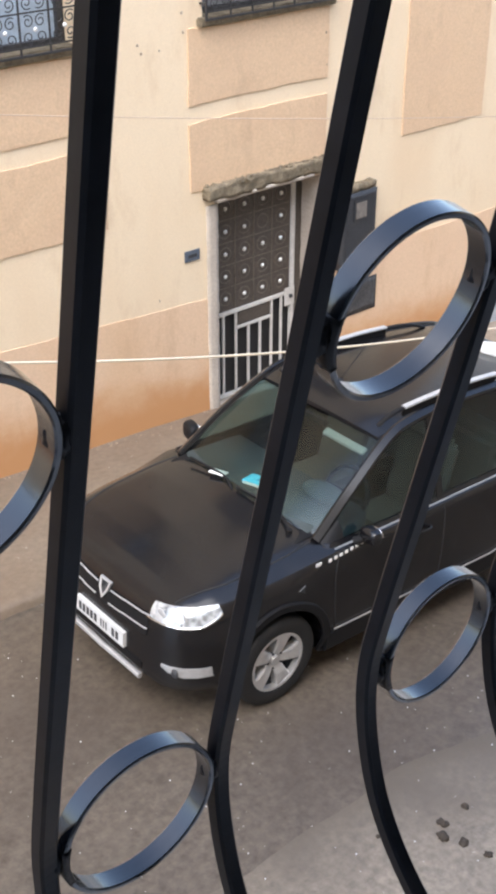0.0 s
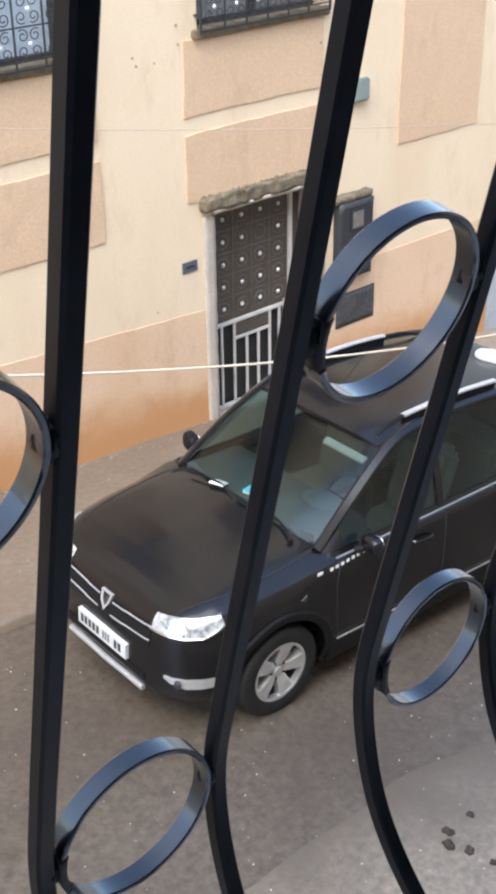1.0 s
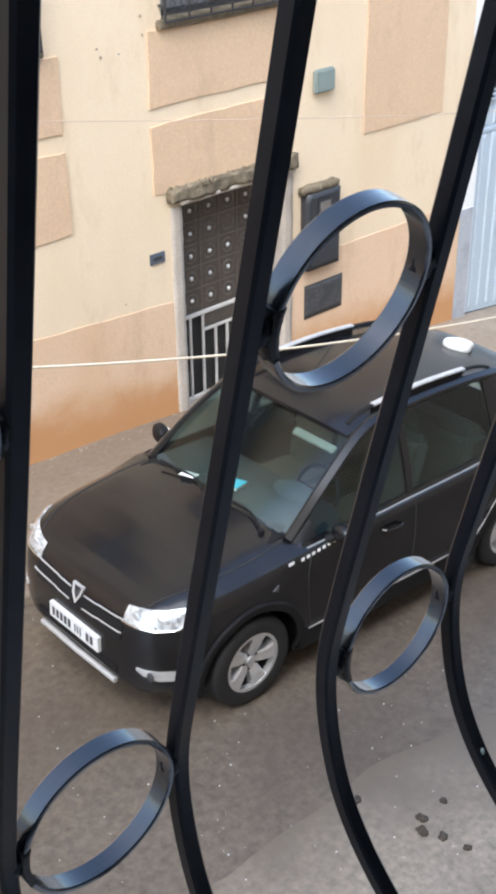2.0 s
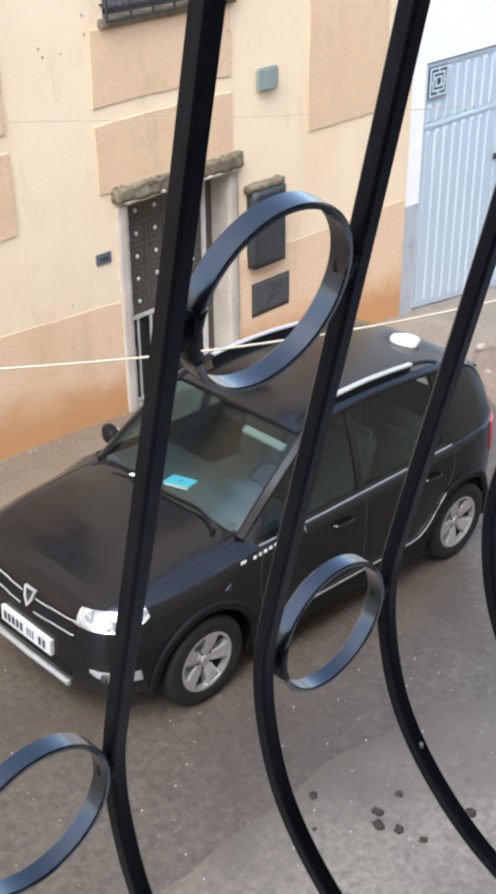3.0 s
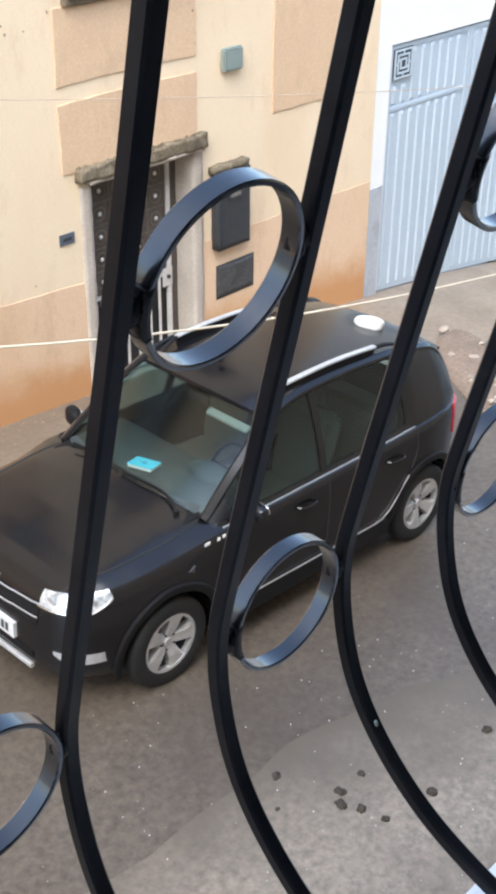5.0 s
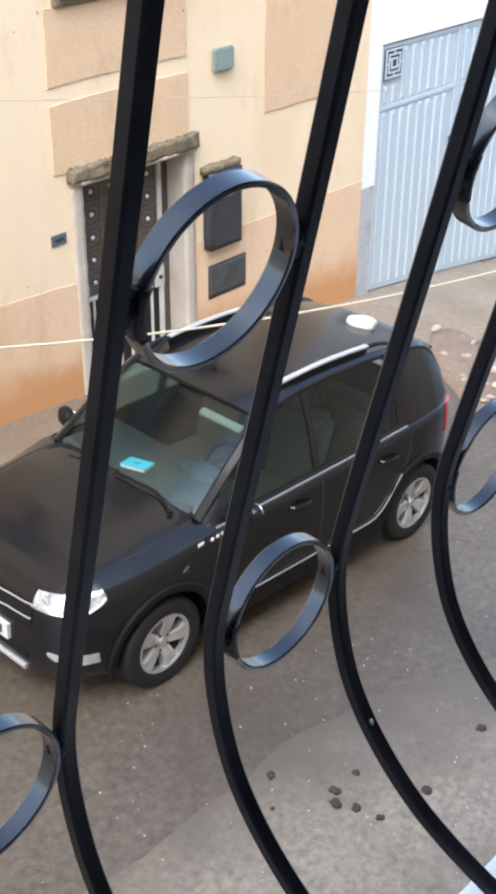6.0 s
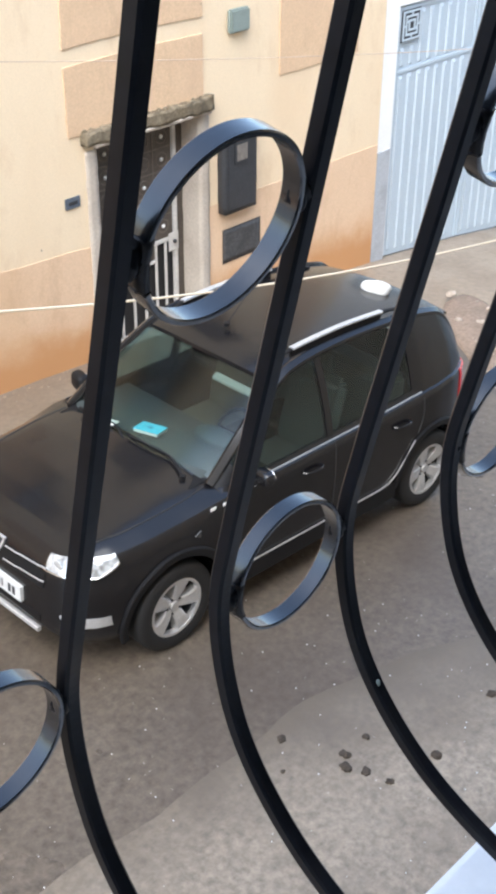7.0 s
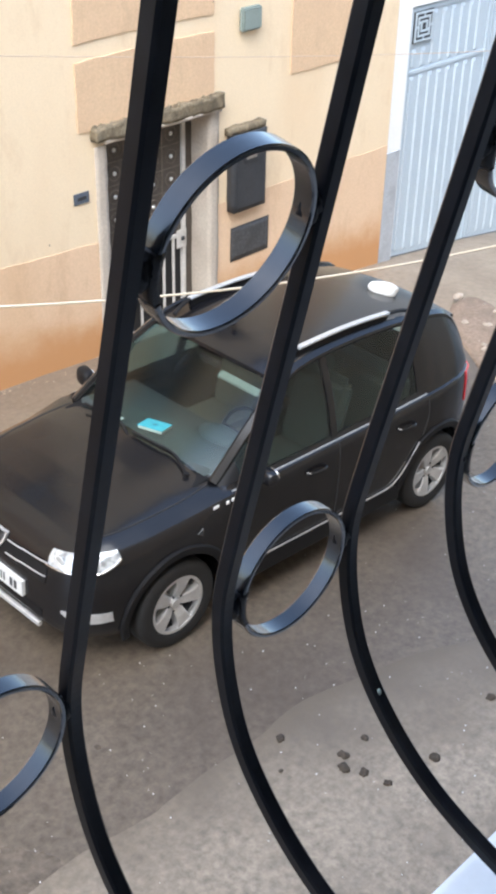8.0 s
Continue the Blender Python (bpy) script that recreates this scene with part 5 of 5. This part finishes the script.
patch_me = reflection_sleeve(170, 203, 1.3)
RING_DROP = {2: -0.0045}                         # one ring sits lower
ring_me = ring_band()
weld = bmesh.new()
add_ball(weld, (0, 0, 0), 0.0052, (0.95, 0.9, 1.5), 3)
for v in weld.verts:
    v.co += v.co * 0.45 * noise.noise(v.co * 420)
weld_me = from_bm("weld", weld, True)
for k in range(-9, 15):
    b = part("bar", bar_me, M_IRON, railing)
    b.location = (BAR_X0 + PITCH * k + BAR_SHIFT.get(k, 0.0), 0, 0)
    zc = (4.931 if k % 2 == 0 else 5.168) + RING_DROP.get(k, 0.0)
    d = Vector((0, prof_at(zc + 0.02) - prof_at(zc - 0.02), 0.04))
    lean = math.degrees(math.atan2(-d.y, d.z))
    nudge = (BAR_SHIFT.get(k, 0.0) + BAR_SHIFT.get(k + 1, 0.0)) / 2
    if k < 14:
        r = part("ring", ring_me, M_HOOP, railing)
        r.matrix_basis = pose(BAR_X0 + PITCH * (k + 0.5) + nudge, prof_at(zc), zc, lean, 0, 0) @ Matrix.Diagonal((1, 1, 0.95, 1))
        part("reflection_sleeve", patch_me, M_SLEEVE, r)
        for s in (-1, 1):
            w_ = part("weld", weld_me, M_IRON, railing)
            w_.matrix_basis = pose(BAR_X0 + PITCH * (k + 0.5) + nudge + s * (ring_r + 0.0018), prof_at(zc), zc, lean, 0, 0)
spot_z = 4.821
spot_y = prof_at(spot_z)
part("pale_spot", from_bm("pale_spot", add_ball(bmesh.new(), (BAR_X0 + PITCH * 3 + BAR_SHIFT[3] - 0.001, spot_y - 0.0036, spot_z + 0.0030), 0.0020, (0.6, 0.8, 1.4), 2), True), M_PLAQUE, railing, "small pale spot on the bar")
part("top_rail", box(-4.95, -2.35, -4.242, -4.202, 5.98, 5.992, 0.002), M_IRON, railing)
part("bottom_rail", box(-4.95, -2.35, -4.275, -4.247, 4.735, 4.748, 0.002), M_IRON, railing)

# the camera's own house: sill, wall with the window opening, plain room behind
sill_ob = part("window_sill_white", box(-5.4, -2.0, -4.75, -4.113, 4.645, 4.70, 0.006), M_SILL)
tagged(sill_ob, "white painted stone sill under the railing", "sill", kind="structure")
for sx in (-4.9, -3.1, -2.4):
    st_ = part("rail_foot", box(sx - 0.008, sx + 0.008, -4.268, -4.252, 4.698, 4.736), M_IRON, railing)
own = part("wall_own_house", wall_mesh(-14, 14, -3, 9, -4.75, -4.45, [(-5.2, -2.2, 4.7, 6.6)]), M_PLASTER)
tagged(own, "plain plaster wall of the camera's house", "wall", kind="structure")
low_wall = part("wall_under_sill", box(-5.3, -2.1, -4.45, -4.20, -3, 4.645), M_PLASTER)
tagged(low_wall, "plain plaster bay below the sill", "wall", kind="structure")
room = part("wall_room", wall_mesh(-6.5, -0.8, 3.7, 7.2, -8.2, -8.0, []), M_WHITE)
tagged(room, "plain white room wall", "wall", kind="structure")
for nm, b6 in (("ceiling", (-6.5, -0.8, -8.0, -4.75, 7.0, 7.2)), ("floor", (-6.5, -0.8, -8.0, -4.75, 3.7, 3.9)), ("wall_room_west", (-6.7, -6.5, -8.2, -4.75, 3.7, 7.2)), ("wall_room_east", (-0.8, -0.6, -8.2, -4.75, 3.7, 7.2))):
    o_ = part(nm, box(*b6), M_WHITE)
    tagged(o_, "plain white room surface", nm.split("_")[0], kind="structure")

# ---- ropes over the street ----
rope_x = np.linspace(-3.2, 2.6, 40)
rope_z = lambda x: 2.930 - 0.2228 * x + 0.0195 * x * x
rope = part("clothes_rope", swept("clothes_rope", [(-5.6, -4.46, 4.5)] + [(x, -1.0 + 0.02 * math.sin(x), rope_z(x)) for x in rope_x] + [(6.5, -4.46, 2.6)], disc(0.0052, 8), smooth=True), M_ROPE)
tagged(rope, "pale rope stretched across above the car", "rope")
wire = part("thin_wire", swept("thin_wire", [(x, 2.5, 3.24 - 0.195 * x + 0.0035 * x * x) for x in np.linspace(-6.5, 11, 50)], disc(0.0035, 6), smooth=True), M_WIRE)
tagged(wire, "thin wire running along the house front", "wire")

# ---- droppings, stones and hail on the street ----
rng = random.Random(7)


def lump(name, x, y, r, material, label, category, group, flat=0.5, base=0.0):
    bm = bmesh.new()
    add_ball(bm, (0, 0, 0), r, (1, 0.85, flat), 3)
    sd = Vector((x * 31, y * 17, 0))
    for v in bm.verts:
        v.co += v.co * (0.45 * noise.noise(v.co / r * 1.4 + sd) + 0.30 * noise.noise(v.co / r * 4.0 + sd))
    o = part(name, from_bm(name, bm, True), material)
    o.matrix_basis = pose(x, y, gz(x) + base + rough_z(x, y, 0.012) + r * flat * 0.35, 0, 0, rng.uniform(0, 360))
    return tagged(o, label, category, group)


for x, y, r in ((0.03, -1.36, 0.045), (-0.05, -1.43, 0.05), (0.23, -1.35, 0.035), (0.01, -1.53, 0.042), (0.05, -1.67, 0.034), (0.41, -1.73, 0.045), (-0.14, -1.02, 0.040), (1.1, -1.65, 0.045), (-0.33, -1.2, 0.02)):
    lump("dung", x, y, r * 0.74, M_DUNG, "dark lump of dung on the wet concrete", "dung", "dung on the road", 0.42, 0.010)
rub = [[(4.75 + 1.75 * i / 16, 0.85 + 0.085 * i + (0.62 + 0.02 * i) * (j / 10 - 0.5) * math.sin(math.pi * (i + 0.5) / 17) * 1.3, 0) for j in range(11)] for i in range(17)]
rub = [[(x, y, gz(x) + 0.01 + 0.05 * max(0, math.sin(math.pi * j / 10)) * math.sin(math.pi * (i + 0.5) / 17) + 0.02 * noise.noise((x * 5, y * 5, 0)) - (0.06 if j in (0, 10) or i in (0, 16) else 0)) for j, (x, y, _) in enumerate(row)] for i, row in enumerate(rub)]
earth = part("earth_patch", sheet("earth_patch", rub, 0.05, (0, 0, 1)), M_RUBBLE)
tagged(earth, "patch of reddish earth and broken kerb beside the pavement", "earth", kind="stuff")
for k in range(34):
    x = rng.uniform(4.75, 6.4)
    y = 0.78 + (x - 4.7) * 0.78 + rng.uniform(-0.38, 0.38)
    lump("stone", x, y, rng.choice((0.016, 0.02, 0.028, 0.036, 0.05)), M_STONE, "broken stone on the reddish earth", "stone", "stones behind the car", 0.6, 0.035)
for x, y, r in ((5.32, 1.70, 0.10), (5.62, 1.80, 0.13), (5.90, 1.74, 0.09), (5.48, 1.90, 0.07)):
    lump("broken_slab", x, y, r, M_PAVE, "broken flat piece of concrete beside the earth patch", "concrete piece", "broken concrete behind the car", 0.22, -0.01)
hv, hf = [], []
ico = bmesh.new()
bmesh.ops.create_icosphere(ico, subdivisions=1, radius=1)
iv, if_ = [tuple(v.co) for v in ico.verts], [tuple(v.index for v in f.verts) for f in ico.faces]
ico.free()
for k in range(1200):
    x, y = rng.uniform(-2.6, 7.5), rng.uniform(-2.9, 3.5)
    r = rng.choice((0.0022, 0.003, 0.003, 0.004, 0.0055))
    z = gz(x) + rough_z(x, y, 0.012) + (0.010 if y < seam(x) else 0.0) + (kerb_h(x) - 0.13 * (y - 1.9) / 1.74 + 0.002 if y > 1.92 else 0) + r * 0.7
    b0 = len(hv)
    hv += [(x + r * a, y + r * b * 0.9, z + r * c * 0.8) for a, b, c in iv]
    hf += [tuple(b0 + i for i in q) for q in if_]
hail = part("hailstones", to_mesh("hailstones", hv, hf), M_HAIL)
tagged(hail, "small white hailstones scattered over the wet street", "hail", kind="stuff")

# grit and crumbled plaster along the foot of the house front and over the pavement
gv, gf = [], []
for k in range(520):
    foot = k < 300
    x = rng.uniform(-1.5, 6.4)
    y = 3.60 - abs(rng.gauss(0, 0.07)) if foot else rng.uniform(1.95, 3.55)
    r = rng.choice((0.003, 0.005, 0.006, 0.008, 0.012)) if foot else rng.choice((0.003, 0.004, 0.006))
    z = gz(x) + kerb_h(x) - 0.13 * (y - 1.9) / 1.74 + rough_z(x, y, 0.014) + r * 0.3
    b0, sp = len(gv), Vector((k * 1.3, 0, 0))
    gv += [(x + r * a * (1 + 0.5 * noise.noise(Vector((a, b, c)) + sp)), y + r * b, z + r * c * 0.6) for a, b, c in iv]
    gf += [tuple(b0 + i for i in q) for q in if_]
grit = part("grit", to_mesh("grit", gv, gf, False), M_GRIT)
tagged(grit, "pale grit and crumbled plaster along the wall foot", "grit", kind="stuff")
